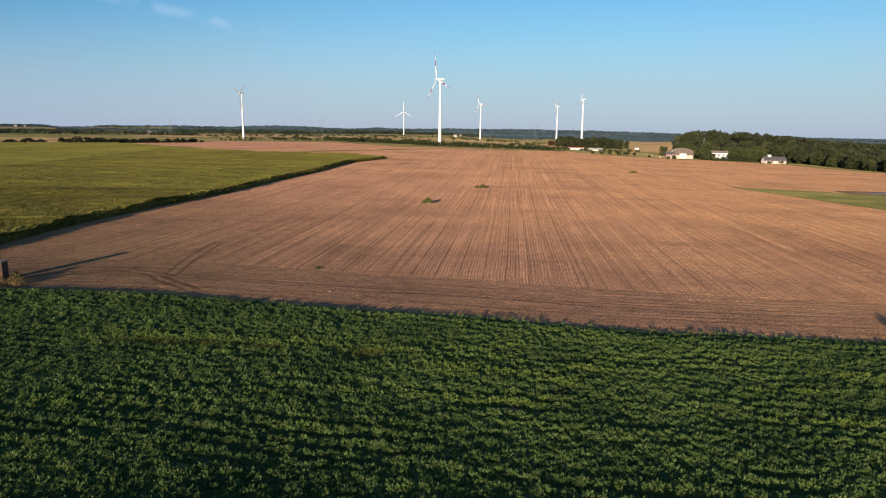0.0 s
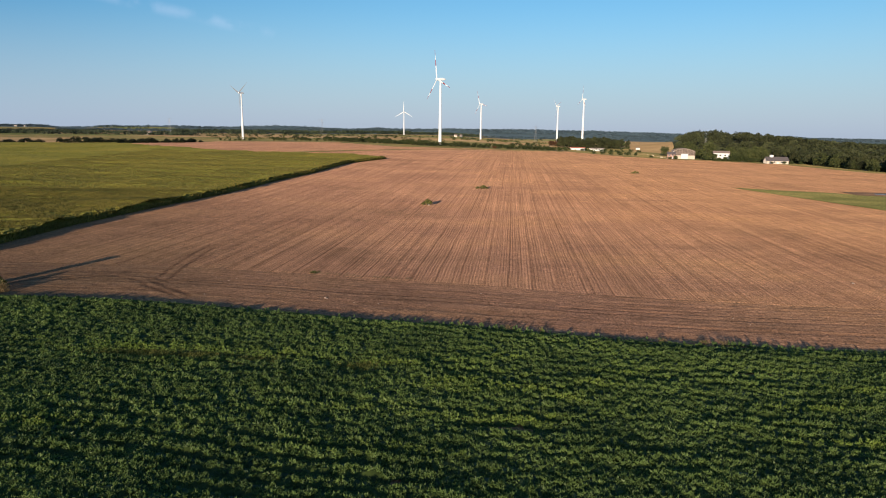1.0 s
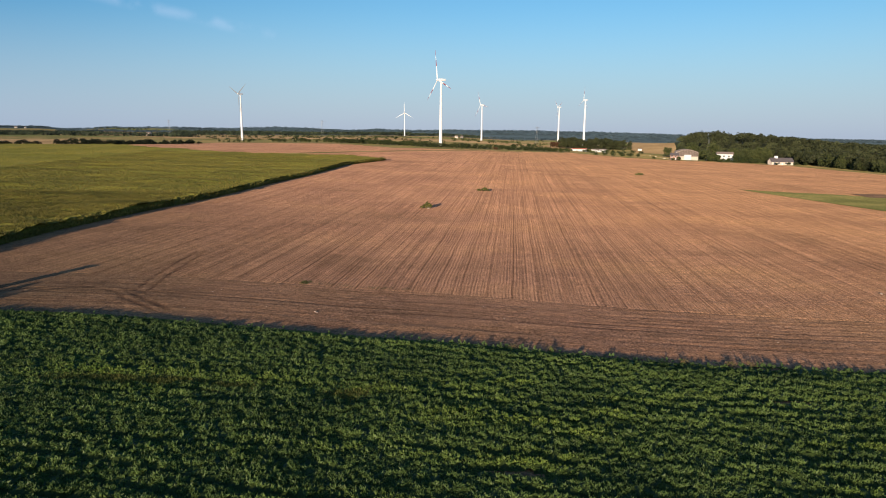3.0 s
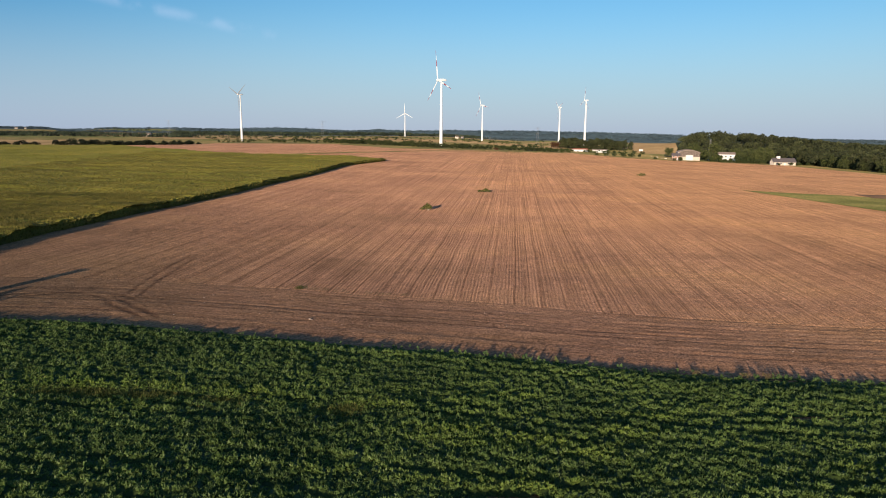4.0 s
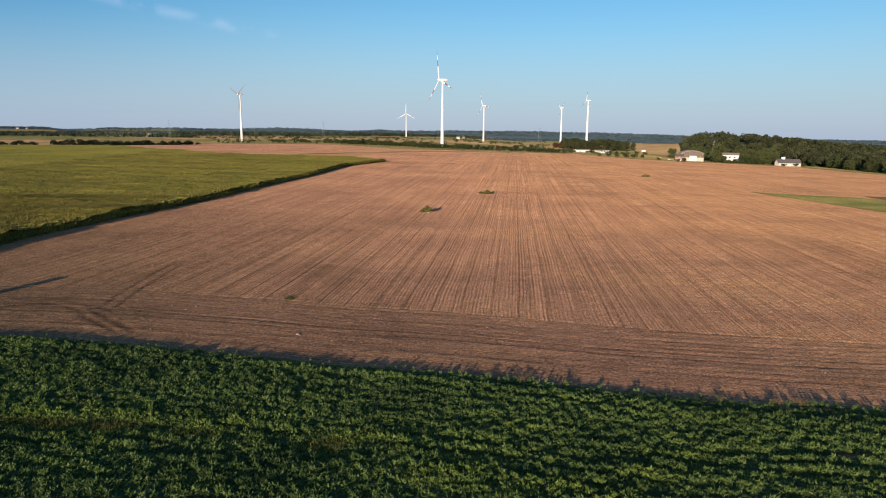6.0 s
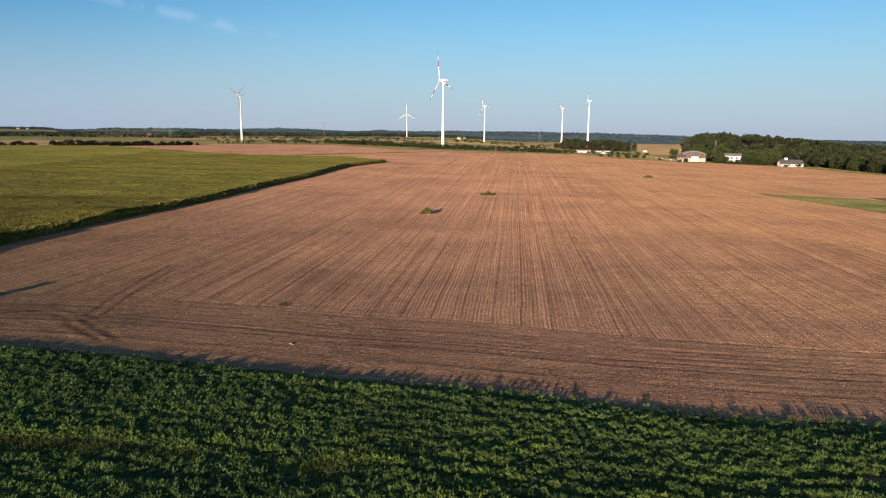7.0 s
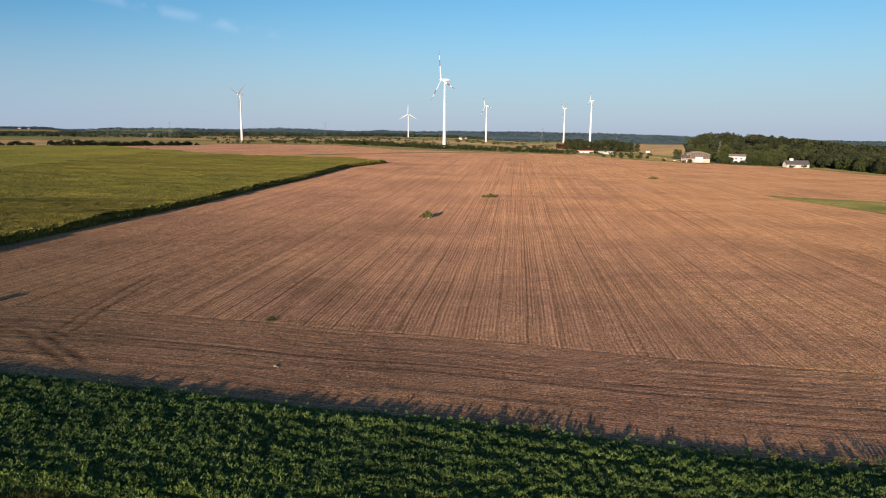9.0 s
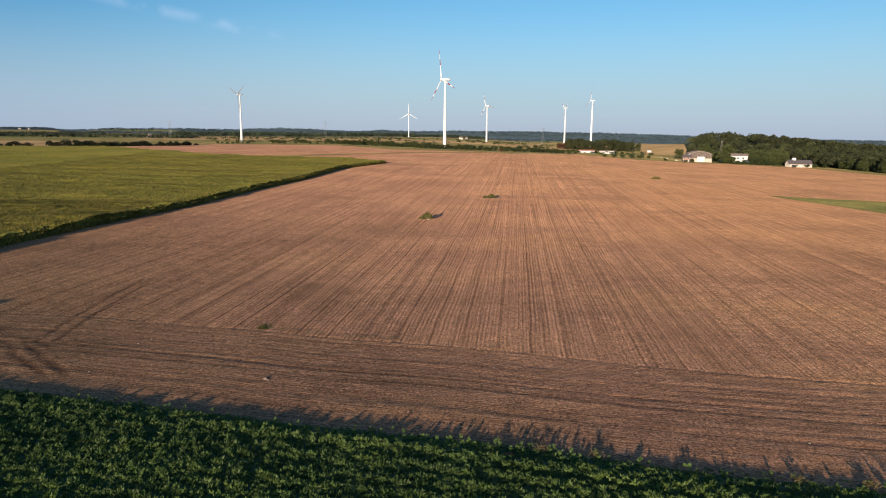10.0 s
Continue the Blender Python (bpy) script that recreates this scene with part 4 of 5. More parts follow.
for px, d, s in ((-205, 800, 1.8), (-60, 780, 1.6), (196, 960, 3.0), (204, 965, 2.6), (150, 900, 1.5)):
    again(shrubs[3 if px > 180 else 1], *bearing(px, d), s, random.uniform(0, 360), "bushes on the plain")
# bushes before the farm
for px, d, s in ((226, 842, 1.3), (236, 840, 0.7), (248, 838, 1.4), (256, 838, 1.7), (266, 834, 0.7), (282, 832, 1.6), (290, 832, 1.9), (300, 830, 1.8), (310, 832, 1.4), (322, 830, 1.0), (212, 850, 1.4), (200, 856, 1.2), (336, 800, 1.3), (350, 798, 1.1),
                 (300, 690, 1.3), (315, 688, 1.6), (330, 690, 1.4), (345, 688, 1.1), (270, 700, 1.0), (285, 700, 1.2), (405, 604, 0.9), (414, 600, 1.2), (372, 640, 0.8),
                 (470, 600, 1.5), (482, 598, 1.9), (494, 598, 1.0), (506, 596, 1.2), (518, 594, 2.2), (530, 592, 1.9), (542, 590, 1.6), (554, 588, 1.5), (612, 566, 0.8), (624, 566, 0.9), (590, 560, 0.7), (640, 566, 1.0)):
    near = px < 325 and d > 825
    again(shrubs[random.randrange(3)], *bearing(px, d - 26 * near), s * (0.6 if near else 1.0), random.uniform(0, 360), "bushes beside the farm")

# grove behind the white sheds
for k in range(44):
    px, d = random.uniform(205, 332), random.uniform(900, 1010)
    again(oaks[random.randrange(4)], *bearing(px, d), random.uniform(1.15, 1.7), random.uniform(0, 360), "grove behind the sheds")
# trees round the farm
for x, y, s in ((250, 607, 1.9), (264, 690, 1.75), (241, 700, 1.1), (273.5, 601, 1.05), (283.7, 601, 1.15), (294, 607, 1.2), (304, 612, 1.15), (299, 622, 1.35),
                (312, 630, 1.45), (317, 680, 1.3), (334, 690, 1.4), (331, 660, 1.3), (322, 645, 1.2), (296, 662, 1.35), (308, 660, 1.2)):
    again(fruit[random.randrange(2)], x, y, s, random.uniform(0, 360), "trees round the farm")
# dark hedge before the white house
for k in range(15):
    x = 250 + 3.3 * k + random.uniform(-0.8, 0.8)
    again(shrubs[random.randrange(3)], x, 592 + random.uniform(-3, 4), random.uniform(0.8, 1.25), random.uniform(0, 360), "hedge before the white house")
# the near side of the wood
for k in range(60):
    px = 622 + k * 3.6
    d = float(np.interp(px, [622, 650, 676, 718, 784, 840], [584, 566, 538, 498, 452, 424])) + random.uniform(0, 30)
    kind = random.random()
    again((oaks + fruit)[random.randrange(6)] if kind < 0.6 else shrubs[random.randrange(3)], *bearing(px, d), random.uniform(0.65, 1.2) if kind < 0.6 else random.uniform(1.4, 2.4), random.uniform(0, 360), "edge of the wood", 0.6)


def woods(name, x, y, h, w, per, size, material, label, seed):
    """Many trees as one stand: ragged crowns standing close."""
    g = np.random.default_rng(seed)
    n = len(x)
    z = height(x, y)
    i = np.repeat(np.arange(n), per)
    v = g.normal(size=(n * per, 3))
    v /= np.linalg.norm(v, axis=1, keepdims=True)
    v[:, 2] = np.abs(v[:, 2]) * 1.0 - 0.25
    lump = 0.75 + 0.5 * vnoise(v[:, 0] * 2.2 + i * 7.3, v[:, 1] * 2.2 + v[:, 2] * 2, 60)
    c = np.stack([x[i] + v[:, 0] * w[i] * 0.5 * lump, y[i] + v[:, 1] * w[i] * 0.5 * lump, z[i] + h[i] * (0.5 + 0.5 * v[:, 2] * lump)], 1)
    d = np.cross(v, g.normal(size=v.shape)) + v * 0.2
    V, F = leaves(c, d, size * g.uniform(0.6, 1.3, n * per), 0.85, v + g.normal(size=v.shape) * 0.35)
    me = mesh_of(name, V, F, [material])
    tone = me.attributes.new("tone", "FLOAT", "POINT")
    tone.data.foreach_set("value", np.repeat(g.normal(size=n)[i] * 0.3, 4).astype(np.float32))
    return tagged(new(name, me), label, "trees", kind="stuff")


g = np.random.default_rng(5)
# the wood that runs back from the farm and over the rise
px = g.uniform(380, 1000, 2700)
d = 560 + 900 * g.uniform(0, 1, 2700) ** 1.5
x, y = px * d / 1149, d
ok = ((px > 640) | (d > 690)) & (px > 418) & ((px > 486) | (d > 740)) & (x < 900)
x, y = x[ok], y[ok]
keep = (y < 1180) | (x * 1149 / y > 600)
x, y = x[keep], y[keep]
woods("mixed_wood", x, y, g.uniform(8.6, 11.4, len(x)) * np.where(y > 880, np.interp(x * 1149 / y, [410, 425, 440, 490, 506, 518, 560, 600, 640, 700], [0.7, 1.15, 1.55, 1.5, 1.15, 1.3, 1.3, 1.2, 1.1, 1.05]), np.interp(x * 1149 / y, [600, 700], [0.85, 1.0])), g.uniform(7, 12, len(x)), 90, 1.9, TREE, "dense dark green mixed wood over a low rise", 61)

# tree belts and copses over the plain
px, d = g.uniform(-830, 820, 30000), 900 * 4.3 ** g.uniform(0, 1, 30000)
x, y = px * d / 1149, d
belt = vnoise(x / 420 + 9, y / 75, 71)
bar = np.where(d < 1400, np.where((px < -440) & (d > 1150), 0.83, 1.9), np.where(d < 2300, 0.84, np.where(px < -480, 0.97 - 0.5 * (d > 3500), 0.5)))
ok = (belt > bar) & (d < 3900) & ~((np.abs(px - 60) < 150) & (d < 1600)) & ~((px > 300) & (px < 400) & (d < 2100)) & ~((px < -420) & (d < 1000))
x, y, d = x[ok], y[ok], d[ok]
for far, name, material, label in ((False, "far_woods", FARWOOD, "tree belts and copses across the plain"), (True, "hill_woods", HAZEWOOD, "distant woods on the hills, tinted blue for haze")):
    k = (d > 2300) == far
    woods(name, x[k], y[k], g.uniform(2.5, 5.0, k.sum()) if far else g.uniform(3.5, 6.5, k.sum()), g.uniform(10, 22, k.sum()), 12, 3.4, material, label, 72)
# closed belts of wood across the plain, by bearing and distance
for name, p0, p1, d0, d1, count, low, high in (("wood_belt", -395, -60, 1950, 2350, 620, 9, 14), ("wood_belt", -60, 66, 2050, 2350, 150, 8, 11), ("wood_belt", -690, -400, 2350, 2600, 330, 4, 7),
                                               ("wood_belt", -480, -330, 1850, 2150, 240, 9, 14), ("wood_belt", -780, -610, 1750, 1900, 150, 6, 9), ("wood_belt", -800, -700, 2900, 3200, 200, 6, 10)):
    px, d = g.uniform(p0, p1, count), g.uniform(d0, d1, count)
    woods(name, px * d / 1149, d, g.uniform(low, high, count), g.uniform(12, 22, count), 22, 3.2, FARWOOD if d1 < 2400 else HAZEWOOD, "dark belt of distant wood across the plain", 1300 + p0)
# a line of single trees on the far slope
x = np.linspace(-1520, -1290, 16) + g.uniform(-6, 6, 16)
woods("slope_trees", x, 0 * x + 2820, g.uniform(7, 11, 16), g.uniform(6, 9, 16), 40, 3.0, FARWOOD, "line of single trees on the far slope", 73)
# low scrub over the plain behind the hedge
px, d = g.uniform(-420, 330, 900), g.uniform(720, 1350, 900)
x, y = px * d / 1149, d
ok = (vnoise(x / 60, y / 30, 75) > 0.6) & (d > 700 + np.abs(px) * 0.25)
x, y = x[ok], y[ok]
woods("scrub", x, y, g.uniform(1.2, 3.2, len(x)), g.uniform(3, 8, len(x)), 26, 1.4, BUSH, "low olive scrub scattered over the plain", 76)

# ---- the farm and the other buildings ----
def gable_roof(bm, lx, ly, z0, rise, over, thick=0.25, arched=False):
    """Roof slabs over a body lx by ly, ridge along x. arched: a shallow barrel in place of two slopes."""
    n = 8 if arched else 1
    prof = []
    for k in range(2 * n + 1):
        t = k / n - 1
        h = rise * (1 - t * t) if arched else rise * (1 - abs(t))
        prof.append((t * (ly / 2 + over), z0 + h - (over / (ly / 2)) * rise * 0.5 * (not arched)))
    for k in range(len(prof) - 1):
        (y0, a), (y1, b) = prof[k], prof[k + 1]
        v = [bm.verts.new(p) for x in (-lx / 2 - over, lx / 2 + over) for p in ((x, y0, a), (x, y1, b), (x, y1, b + thick), (x, y0, a + thick))]
        for f in ((0, 1, 2, 3), (4, 5, 6, 7), (0, 1, 5, 4), (1, 2, 6, 5), (2, 3, 7, 6), (3, 0, 4, 7)):
            bm.faces.new([v[i] for i in f])
    bmesh.ops.recalc_face_normals(bm, faces=bm.faces)
    return bm


def body_bm(lx, ly, h, rise, arched=False):
    """Walls with their gable ends, as one closed body."""
    n = 8 if arched else 1
    ends = []
    for x in (-lx / 2, lx / 2):
        p = [(x, -ly / 2, -1.0)] + [(x, (k / n - 1) * ly / 2, h + rise * ((1 - (k / n - 1) ** 2) if arched else (1 - abs(k / n - 1)))) for k in range(2 * n + 1)] + [(x, ly / 2, -1.0)]
        ends.append(p)
    return loft(bmesh.new(), ends)


def building(name, px, d, lx, ly, h, rise, turn, wall, roof, label, windows=(), doors=(), chimney=None, arched=False, category="house", lift=0.0):
    """windows, doors: (x, z, width, height) on the wall that faces -y."""
    root = new(name)
    x, y = bearing(px, d)
    root.matrix_basis = pose(x, y, float(height(x, y)) + lift, 0, 0, turn)
    tagged(root, label, category)
    part("wall", body_bm(lx, ly, h, rise, arched), wall, root)
    part("roof", gable_roof(bmesh.new(), lx, ly, h + 0.05, rise, 0.5, 0.25, arched), roof, root)
    for wx, wz, ww, wh in windows:
        f = bmesh.new()
        for a in ((wx - ww / 2 - 0.1, wz - 0.1, wx + ww / 2 + 0.1, wz), (wx - ww / 2 - 0.1, wz + wh, wx + ww / 2 + 0.1, wz + wh + 0.1),
                  (wx - ww / 2 - 0.1, wz, wx - ww / 2, wz + wh), (wx + ww / 2, wz, wx + ww / 2 + 0.1, wz + wh), (wx - 0.04, wz, wx + 0.04, wz + wh)):
            box(f, a[0], -ly / 2 - 0.08, a[1], a[2], -ly / 2 + 0.05, a[3])
        w = part("window", f, WHITEWALL, root)
        part("pane", box(bmesh.new(), wx - ww / 2, -ly / 2 - 0.03, wz, wx + ww / 2, -ly / 2 + 0.03, wz + wh), DARKGLASS, w)
    for wx, wz, ww, wh in doors:
        part("door", box(bmesh.new(), wx - ww / 2, -ly / 2 - 0.06, wz, wx + ww / 2, -ly / 2 + 0.05, wz + wh, 0.02), WHITEWALL, root, "plain white door")
    if chimney:
        cx, cy, cw, ch = chimney
        part("chimney", box(bmesh.new(), cx - cw / 2, cy - cw / 2, h, cx + cw / 2, cy + cw / 2, h + rise + ch, 0.04), WHITEWALL, root)
    return root


def arched_barn(x, y, length, width, h, rise, turn, label):
    """A barrel-roofed barn, its clad gable towards -y."""
    root = new("barn")
    root.matrix_basis = pose(x, y, float(height(x, y)), 0, 0, turn)
    tagged(root, label, "barn")
    quarter = pose(0, 0, 0, 0, 0, 90)
    part("wall", body_bm(length, width, h, rise, True), PLASTER, root).matrix_basis = quarter
    part("roof", gable_roof(bmesh.new(), length, width, h + 0.05, rise, 0.6, 0.3, True), SHEETROOF, root).matrix_basis = quarter
    n = 14
    for k in range(n):
        x0, x1 = (-width / 2 + width * (k + j) / n for j in (0.03, 0.97))
        m = (x0 + x1) / width
        top = h + rise * (1 - m * m) - 0.15
        part("cladding_sheet", box(bmesh.new(), x0, -length / 2 - 0.10 - 0.03 * (k % 2), 3.4, x1, -length / 2 + 0.04, max(top, h + 0.1)), SHEETROOF, root)
    part("door", box(bmesh.new(), -2.6, -length / 2 - 0.2, 0, 3.8, -length / 2 + 0.05, 5.0, 0.03), WHITEWALL, root, "wide white sliding door")
    part("door", box(bmesh.new(), -7.6, -length / 2 - 0.12, 0, -6.2, -length / 2 + 0.05, 2.2, 0.02), TIMBER, root, "narrow timber door")
    return root


arched_barn(236.6, 634, 24, 20.0, 7.2, 2.5, -16, "large barn with cream walls and brown arched sheet cladding")
building("farmhouse", 408, 620, 7.0, 7, 4.4, 2.2, -20, BRICKRED, SLATE, "small rosy farmhouse with a dark roof beside the barn",
         windows=((-2.0, 3.0, 1.1, 1.3), (1.4, 3.0, 1.1, 1.3), (-2.0, 0.8, 1.1, 1.3)), doors=((1.4, 0, 1.0, 2.1),), chimney=(2.0, 1.0, 0.6, 0.7))
building("villa", 497, 655, 15, 10, 6.4, 2.0, -18, WHITEWALL, SHEETROOF, "white two-storey house with a low pale roof among trees",
         windows=((-5, 3.6, 1.6, 1.4), (-1, 3.6, 1.6, 1.4), (3.5, 3.6, 1.6, 1.4), (-5, 0.9, 1.6, 1.4)), doors=((1.0, 0, 1.1, 2.1),))
building("outbuilding", 473, 640, 8, 5, 2.8, 0.7, -18, WHITEWALL, SHEETROOF, "low white outbuilding with a flat pale roof", doors=((1.5, 0, 1.0, 2.0),))
building("outbuilding", 520, 640, 7, 5, 2.4, 0.7, -12, WHITEWALL, SHEETROOF, "small white shed behind the bushes", doors=((-1.5, 0, 1.0, 2.0),))
building("bungalow", 596, 572, 18, 9, 2.7, 3.4, -6, PLASTER, SLATE, "long low cream bungalow with a dark grey roof",
         windows=((-6.5, 1.0, 1.5, 1.3), (-3.0, 1.0, 1.5, 1.3), (3.0, 1.0, 1.5, 1.3), (6.5, 1.0, 1.5, 1.3)), doors=((0, 0, 1.0, 2.1),), chimney=(-4.0, 0.5, 2.4, 1.6))
building("shed", 240, 824, 18, 7, 2.1, 1.0, 3, WHITEWALL, REDROOF, "long white shed with a reddish roof before the grove", doors=((3, 0, 2.4, 2.2),), lift=0.5, category="shed")
building("shed", 275, 818, 18, 7, 2.6, 0.8, -3, WHITEWALL, SHEETROOF, "long whitewashed shed with a pale roof", doors=((-5, 0, 2.4, 2.2),), windows=((2, 1.1, 1.6, 1.0), (6, 1.1, 1.6, 1.0)), lift=0.4, category="shed")
building("shed", 348, 905, 5, 4, 2.6, 0.5, -10, WHITEWALL, SHEETROOF, "small white box-shaped shed on the grass", doors=((0, 0, 2, 2.4),), lift=0.2, category="shed")
for px, d, lx, lab in ((22, 1500, 6, "small distant white house on the plain"), (32, 1540, 5, "tiny distant cream house on the plain"), (-524, 1300, 9, "small distant white barn among trees"),
                       (-745, 2900, 8, "distant pale house on the far slope"), (-762, 2900, 11, "distant cream house on the far slope")):
    building("house", px, d, lx, 7, 4.5, 2.5, random.uniform(-20, 20), PLASTER, SHEETROOF, lab, doors=((0, 0, 1.0, 2.1),))


def heap(px, d, size, seed, material, label, category):
    """A low uneven heap on the ground."""
    g = np.random.default_rng(seed)
    bm = bmesh.new()
    bmesh.ops.create_icosphere(bm, subdivisions=3, radius=1.0)
    for v in bm.verts:
        k = 0.7 + 0.6 * noise.noise(v.co * 1.7 + Vector((seed, 0, 0))) + 0.2 * noise.noise(v.co * 5 + Vector((0, seed, 0)))
        v.co = Vector((v.co.x * size * k, v.co.y * size * 0.7 * k, max(-0.2, v.co.z * size * 0.45 * k)))
    me = bpy.data.meshes.new("heap")
    bm.to_mesh(me)
    bm.free()
    me.materials.append(material)
    x, y = bearing(px, d)
    ob = tagged(new("heap", me), label, category)
    ob.matrix_basis = pose(x, y, float(height(x, y)) + 0.1, 0, 0, g.uniform(0, 360))


for k, (px, d, size) in enumerate(((384, 660, 1.6), (391, 650, 2.2), (397, 642, 1.4), (376, 690, 1.5), (401, 630, 1.8), (366, 720, 1.3))):
    heap(px, d, size, 20 + k, PLASTER if k % 2 else STONE, "pale heap of rubble and sacks in the farm yard", "heap")


def pylon(px, d, h, arms, label):
    """A lattice mast with four legs, braces and cross-arms."""
    root = new("pylon")
    x, y = bearing(px, d)
    root.location = (x, y, float(height(x, y)) - 0.3)
    tagged(root, label, "pylon", "power line masts")
    w0, w1, r = h * 0.085, h * 0.02, max(0.06, d * 0.00006)
    for sx in (-1, 1):
        for sy in (-1, 1):
            part("leg", cyl(bmesh.new(), (sx * w0, sy * w0, 0), (sx * w1, sy * w1, h), r, r * 0.8, 5), STEEL, root)
    for k in range(7):
        z0, z1 = h * k / 7, h * (k + 1) / 7
        a, b = w0 + (w1 - w0) * k / 7, w0 + (w1 - w0) * (k + 1) / 7
        for sy in (-1, 1):
            for sx in (-1, 1):
                part("brace", cyl(bmesh.new(), (sx * a, sy * a, z0), (-sx * b, sy * b, z1), r * 0.5, r * 0.5, 4), STEEL, root)
    for z, half in arms:
        bm = bmesh.new()
        cyl(bm, (-half, 0, h * z), (half, 0, h * z), r, r, 5)
        cyl(bm, (-half, 0, h * z), (0, 0, h * z + half * 0.22), r * 0.7, r * 0.7, 5)
        cyl(bm, (half, 0, h * z), (0, 0, h * z + half * 0.22), r * 0.7, r * 0.7, 5)
        part("crossarm", bm, STEEL, root)
    return root


pylon(-216, 1560, 38, ((0.93, 9), (0.78, 5)), "grey steel lattice power pylon with wide arms")
pylon(165, 1500, 38, ((0.95, 6), (0.87, 5)), "grey lattice pylon with a short double head")
pylon(-487, 1250, 32, ((0.95, 6), (0.8, 4)), "faint grey lattice power pylon behind the trees")
pylon(468, 700, 21, ((0.97, 0.9),), "narrow grey lattice mast behind the farm trees")

# ---- small things in the field ----
def tuft(name, x, y, blobs, count, size, material, label, category, aspect=0.45):
    V, F = blob_leaves(blobs, count, size, aspect, int(abs(x * 7 + y)))
    ob = tagged(new(name, mesh_of(name, V, F, [material])), label, category)
    ob.location = (x, y, float(height(x, y)))
    return ob


tuft("weed_clump", -4.3, 188.6, [(-0.9, 0, 0.4, 0.6), (0.1, 0.1, 0.8, 0.7), (0.7, 0, 0.5, 0.6), (-0.2, 0.2, 1.2, 0.45), (-1.7, -0.1, 0.2, 0.35)], 420, 0.5, WEED, "green and yellow weed clump in the bare soil", "weeds")
tuft("weed_clump", 14.6, 239.5, [(-1.6, 0, 0.1, 0.7), (0.0, 0.1, 0.3, 0.7), (1.0, 0, 0.35, 0.7), (0.6, 0.2, 0.75, 0.45), (2.0, -0.1, 0.1, 0.4)], 380, 0.5, WEED, "spreading green weed clump in the bare soil", "weeds")
tuft("weed_clump", 103.7, 346.5, [(-1.5, 0, 0.2, 0.7), (0, 0.1, 0.5, 0.8), (1.4, 0, 0.3, 0.7)], 200, 0.6, WEED, "low olive weed clump in the bare soil", "weeds")
tuft("weed_clump", 4.0, 391.6, [(-2.0, 0, 0.1, 0.4), (0, 0.1, 0.15, 0.4), (1.8, 0, 0.1, 0.4)], 60, 0.35, WEED, "thin low weed clump among the drill rows", "weeds")


def stone(x, y, r, seed, label):
    g = np.random.default_rng(seed)
    bm = bmesh.new()
    bmesh.ops.create_icosphere(bm, subdivisions=2, radius=r)
    for v in bm.verts:
        v.co = v.co * (0.75 + 0.5 * noise.noise(v.co / r * 1.3 + Vector((seed, 0, 0))))
        v.co.z *= 0.7
    me = bpy.data.meshes.new("stone")
    bm.to_mesh(me)
    bm.free()
    me.materials.append(STONE)
    ob = tagged(new("stone", me), label, "stone", "stones on the field")
    ob.matrix_basis = pose(x, y, float(height(x, y) + relief(np.array([x]), np.array([y]))[0]) + r * 0.25, 0, 0, g.uniform(0, 360))
    return ob


stone(-15.1, 83.4, 0.2, 1, "pale rounded stone on the headland")
stone(-14.85, 83.2, 0.12, 2, "small pale stone beside a larger one")
stone(63.4, 98.2, 0.25, 3, "pale stone on the bare soil")
stone(-4.0, 187.6, 0.42, 4, "pale stone at the foot of the weeds")
for k in range(26):
    x = random.uniform(-45, 48)
    stone(x, float(edge(x)) + random.uniform(2, 24), random.uniform(0.05, 0.11), 10 + k, "small buff stone on the worked soil")

# seedlings along the inner headland line: one dense spot, then a thin strip
n = 520
sx = np.where(np.arange(n) < 120, rng.normal(size=n) * 0.38 - 19.6, rng.uniform(-19, -4, n))
sy = edge(sx) + 19.8 / 0.97 + 1.2 + rng.normal(size=n) * 0.5
keep = (np.arange(n) < 120) | (vnoise(sx / 1.5, sy * 0, 80) > 0.15)
sx, sy = sx[keep], sy[keep]
a = rng.uniform(0, 6.28, (len(sx), 4)).ravel()
el = rng.uniform(0.3, 1.3, len(a))
d = np.stack([np.cos(a) * np.cos(el), np.sin(a) * np.cos(el), np.sin(el)], 1)
c = np.repeat(np.stack([sx, sy, height(sx, sy) + relief(sx, sy)], 1), 4, 0)
V, F = leaves(c, d, rng.uniform(0.6, 1.2, len(a)) * np.repeat(np.where(np.arange(n) < 120, 0.12, 0.065)[keep], 4), 0.6)
tagged(new("seedlings", mesh_of("seedlings", V, F, [WEED])), "thin strip of green seedlings on bare soil", "seedlings", kind="stuff")

# thin yellowing weeds where the crop failed
n = 4200
spot = np.array(FAILED)[rng.choice(4, n, p=(0.4, 0.2, 0.2, 0.2))]
sx = spot[:, 0] + rng.normal(size=n) * spot[:, 2] * 0.75
sy = spot[:, 1] + rng.normal(size=n) * spot[:, 3] * 0.75
per = 5
i = np.repeat(np.arange(n), per)
a = rng.uniform(0, 6.28, n * per)
el = rng.uniform(0.4, 1.4, n * per)
d = np.stack([np.cos(a) * np.cos(el), np.sin(a) * np.cos(el), np.sin(el)], 1)
V, F = blades(np.stack([sx[i], sy[i], height(sx, sy)[i]], 1), d, rng.uniform(0.18, 0.42, n * per), 0.35)
tagged(new("thin_weeds", mesh_of("thin_weeds", V, F, [YELLOWWEED])), "thin yellowing weeds on a failed patch of crop", "weeds", kind="stuff")

# taller plants and dry weeds along the crop's edge
n = 170
sx = np.concatenate([rng.uniform(-64, 60, 110), rng.normal(size=30) * 5 + 34, rng.normal(size=30) * 4 + 6])
sy = edge(sx) + 0.3 - rng.uniform(0.1, 1.2, n)
hh = np.where(np.arange(n) < 110, rng.uniform(0.25, 0.45, n), rng.uniform(0.35, 0.62, n))
per = 14
i = np.repeat(np.arange(n), per)
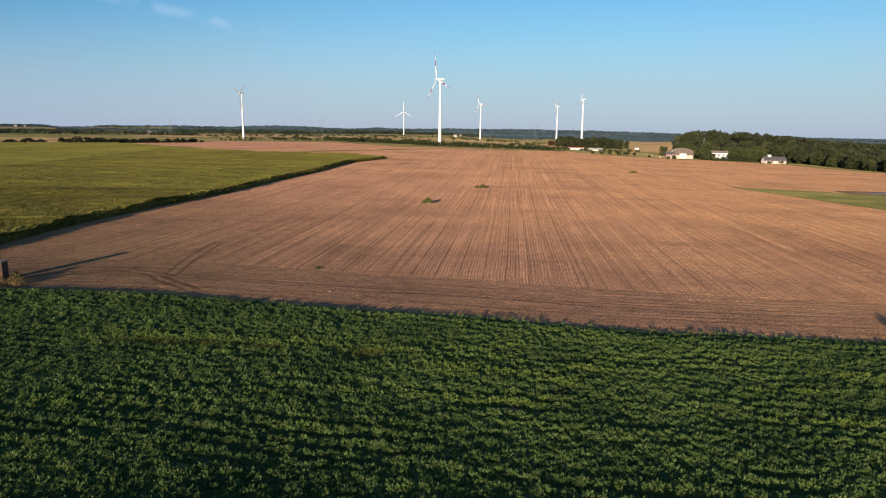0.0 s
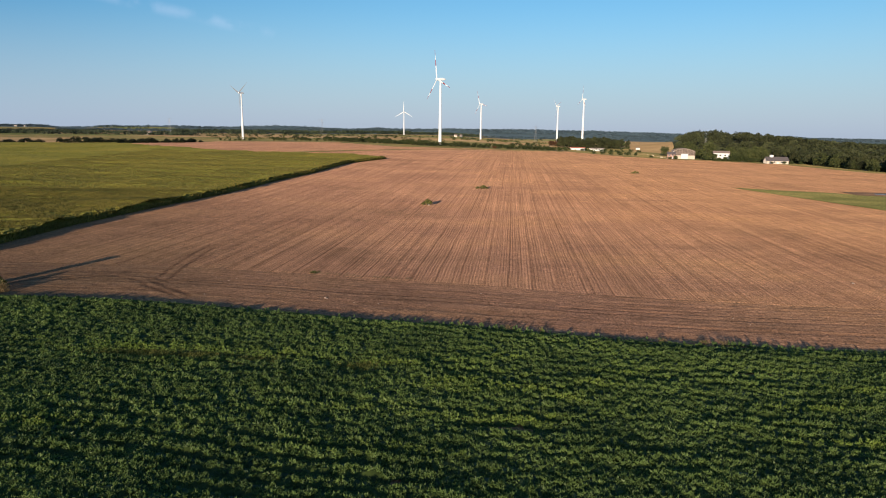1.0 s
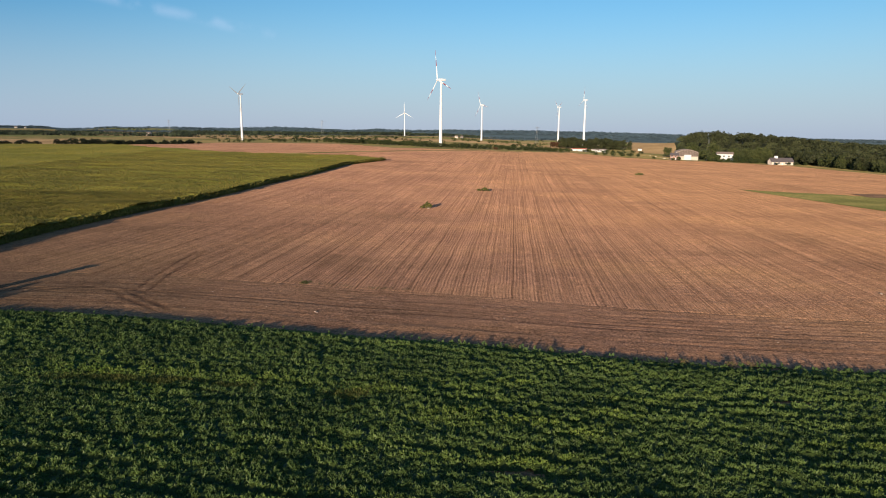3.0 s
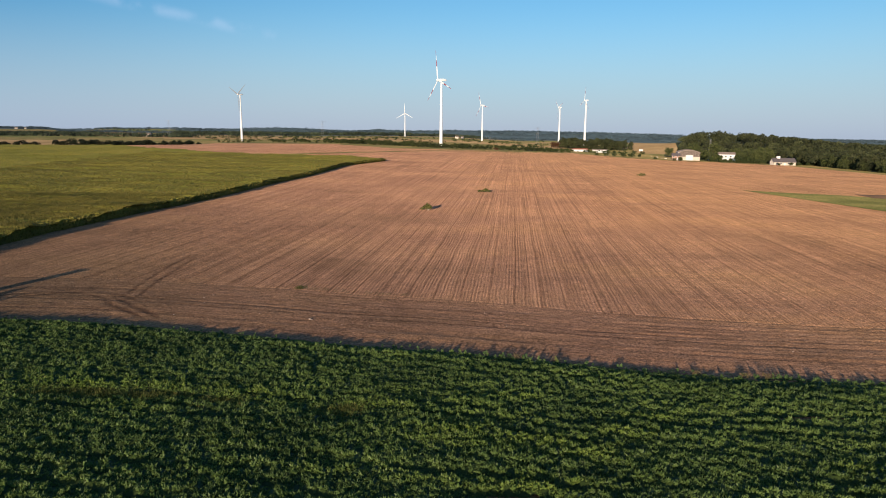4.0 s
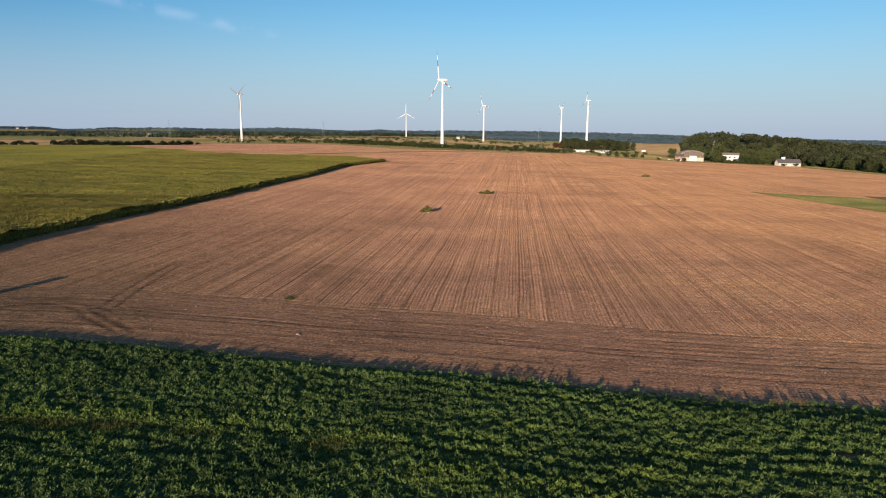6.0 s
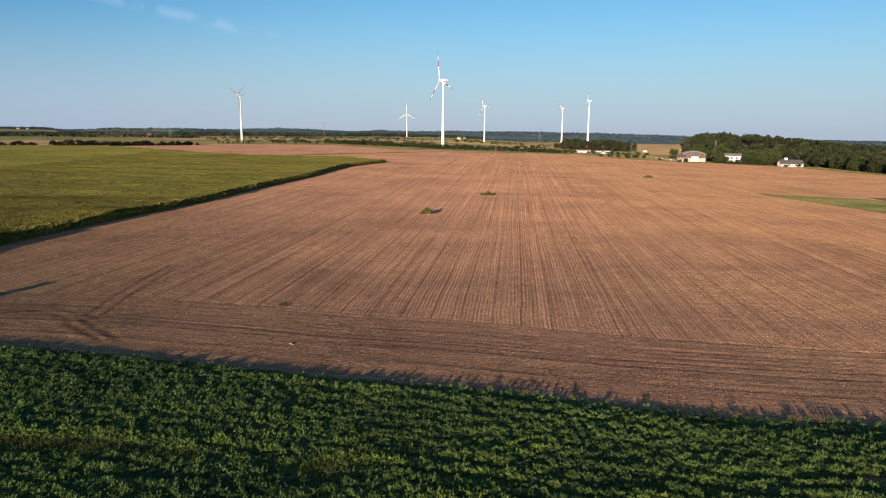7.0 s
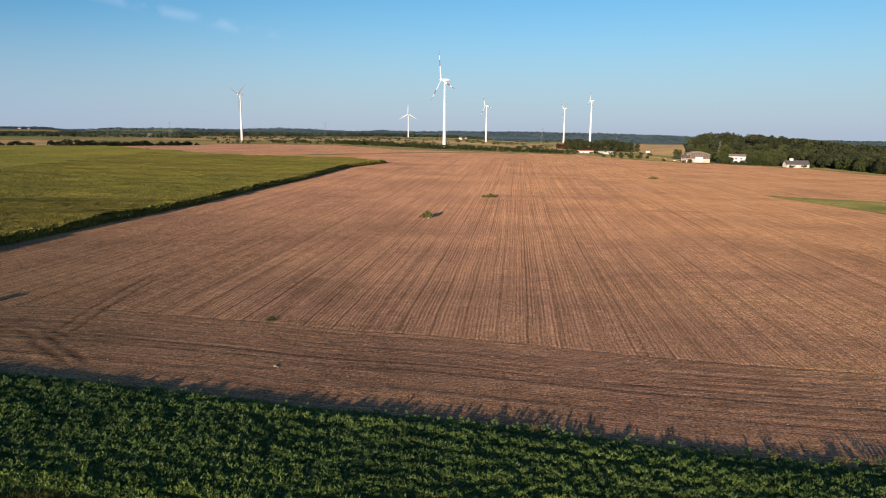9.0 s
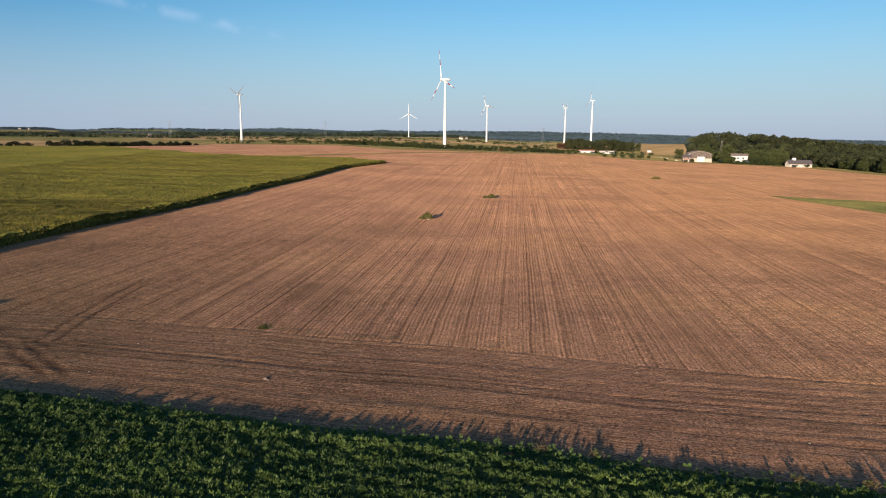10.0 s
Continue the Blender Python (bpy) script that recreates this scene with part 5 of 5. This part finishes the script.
lv = np.tile(np.linspace(0.25, 1.0, per), n)
a = rng.uniform(0, 6.28, n * per)
el = rng.uniform(0.2, 1.2, n * per)
d = np.stack([np.cos(a) * np.cos(el), np.sin(a) * np.cos(el), np.sin(el)], 1)
c = np.stack([sx[i], sy[i], height(sx, sy)[i] + hh[i] * lv * 0.8], 1)
V, F = leaves(c, d, 0.24 * rng.uniform(0.7, 1.2, n * per) * (1.2 - 0.5 * lv), 0.5)
tagged(new("edge_plants", mesh_of("edge_plants", V, F, [BEET])), "taller leafy plants along the edge of the crop", "crop", kind="stuff")

# the timber hide at the corner of the crop
hide = new("timber_hide")
hx, hy = -61.5, 86.3
hide.matrix_basis = pose(hx, hy, float(height(hx, hy)) - 0.05, 0, 0, -4) @ Matrix.Diagonal((1.25, 1.1, 1.04, 1))
tagged(hide, "narrow weathered brown timber hide on the field edge", "hide")
for sx_ in (-0.45, 0.45):
    for sy_ in (-0.45, 0.45):
        part("post", box(bmesh.new(), sx_ - 0.06, sy_ - 0.06, -0.3, sx_ + 0.06, sy_ + 0.06, 2.6, 0.01), TIMBER, hide)
for k in range(7):
    x0 = -0.5 + k * 0.143
    part("board", box(bmesh.new(), x0, -0.54, 0.1, x0 + 0.137, -0.515, 2.5), TIMBER, hide)
    part("board", box(bmesh.new(), x0, 0.515, 0.1, x0 + 0.137, 0.54, 2.5), TIMBER, hide)
    part("board", box(bmesh.new(), 0.515, x0, 0.1, 0.54, x0 + 0.137, 2.5), TIMBER, hide)
    part("board", box(bmesh.new(), -0.54, x0, 0.1, -0.515, x0 + 0.137, 2.5), TIMBER, hide)
part("roof", box(bmesh.new(), -0.68, -0.68, 2.6, 0.68, 0.68, 2.68, 0.015), SLATE, hide)
for x, y, w in ((-58.4, 84.2, 0.75), (-57.2, 83.4, 0.55), (-60.2, 84.0, 0.6), (53.0, 70.4, 0.6), (55.5, 70.2, 0.75)):
    tuft("dry_grass_tuft", x, y, [(0, 0, 0.2, w * 0.8), (w * 0.6, 0.1, 0.3, w * 0.7), (-w * 0.6, 0, 0.3, w * 0.7), (0.1, 0, 0.7, w * 0.5)], 320, 0.5, DRYGRASS, "tuft of tall dry straw-coloured grass at the crop's edge", "grass", 0.12)
for k in range(5):
    x = random.uniform(5, 48) if k < 2 else random.gauss(22, 9)
    tuft("dry_grass_tuft", x, float(edge(x)) - random.uniform(0.0, 0.6), [(0, 0, 0.15, 0.3), (0.3, 0, 0.2, 0.25), (-0.25, 0.05, 0.3, 0.2)], 90, 0.3, DRYGRASS, "small tuft of dry brown grass at the crop's edge", "grass", 0.15)
tuft("weed_clump", -59.2, 85.6, [(-0.5, 0, 0.3, 0.5), (0.3, 0.1, 0.5, 0.55), (0.0, 0.2, 0.85, 0.4), (0.9, 0, 0.3, 0.4)], 340, 0.36, WEED, "dense olive weed clump beside the timber hide", "weeds")
br = bmesh.new()
cyl(br, (0.5, -0.1, 0.02), (-0.5, 0.15, 0.28), 0.05, 0.03, 7)
cyl(br, (-0.5, 0.15, 0.28), (-1.1, 0.3, 0.55), 0.03, 0.012, 6)
cyl(br, (-0.3, 0.1, 0.22), (-0.1, 0.3, 0.5), 0.02, 0.008, 5)
cyl(br, (-0.7, 0.2, 0.36), (-1.2, 0.1, 0.42), 0.016, 0.007, 5)
me = bpy.data.meshes.new("dead_branch")
br.to_mesh(me)
br.free()
me.materials.append(BARK)
ob = tagged(new("dead_branch", me), "bare dead branch lying at the edge of the crop", "branch")
ob.location = (54.0, 71.2, float(height(54.0, 71.2)))
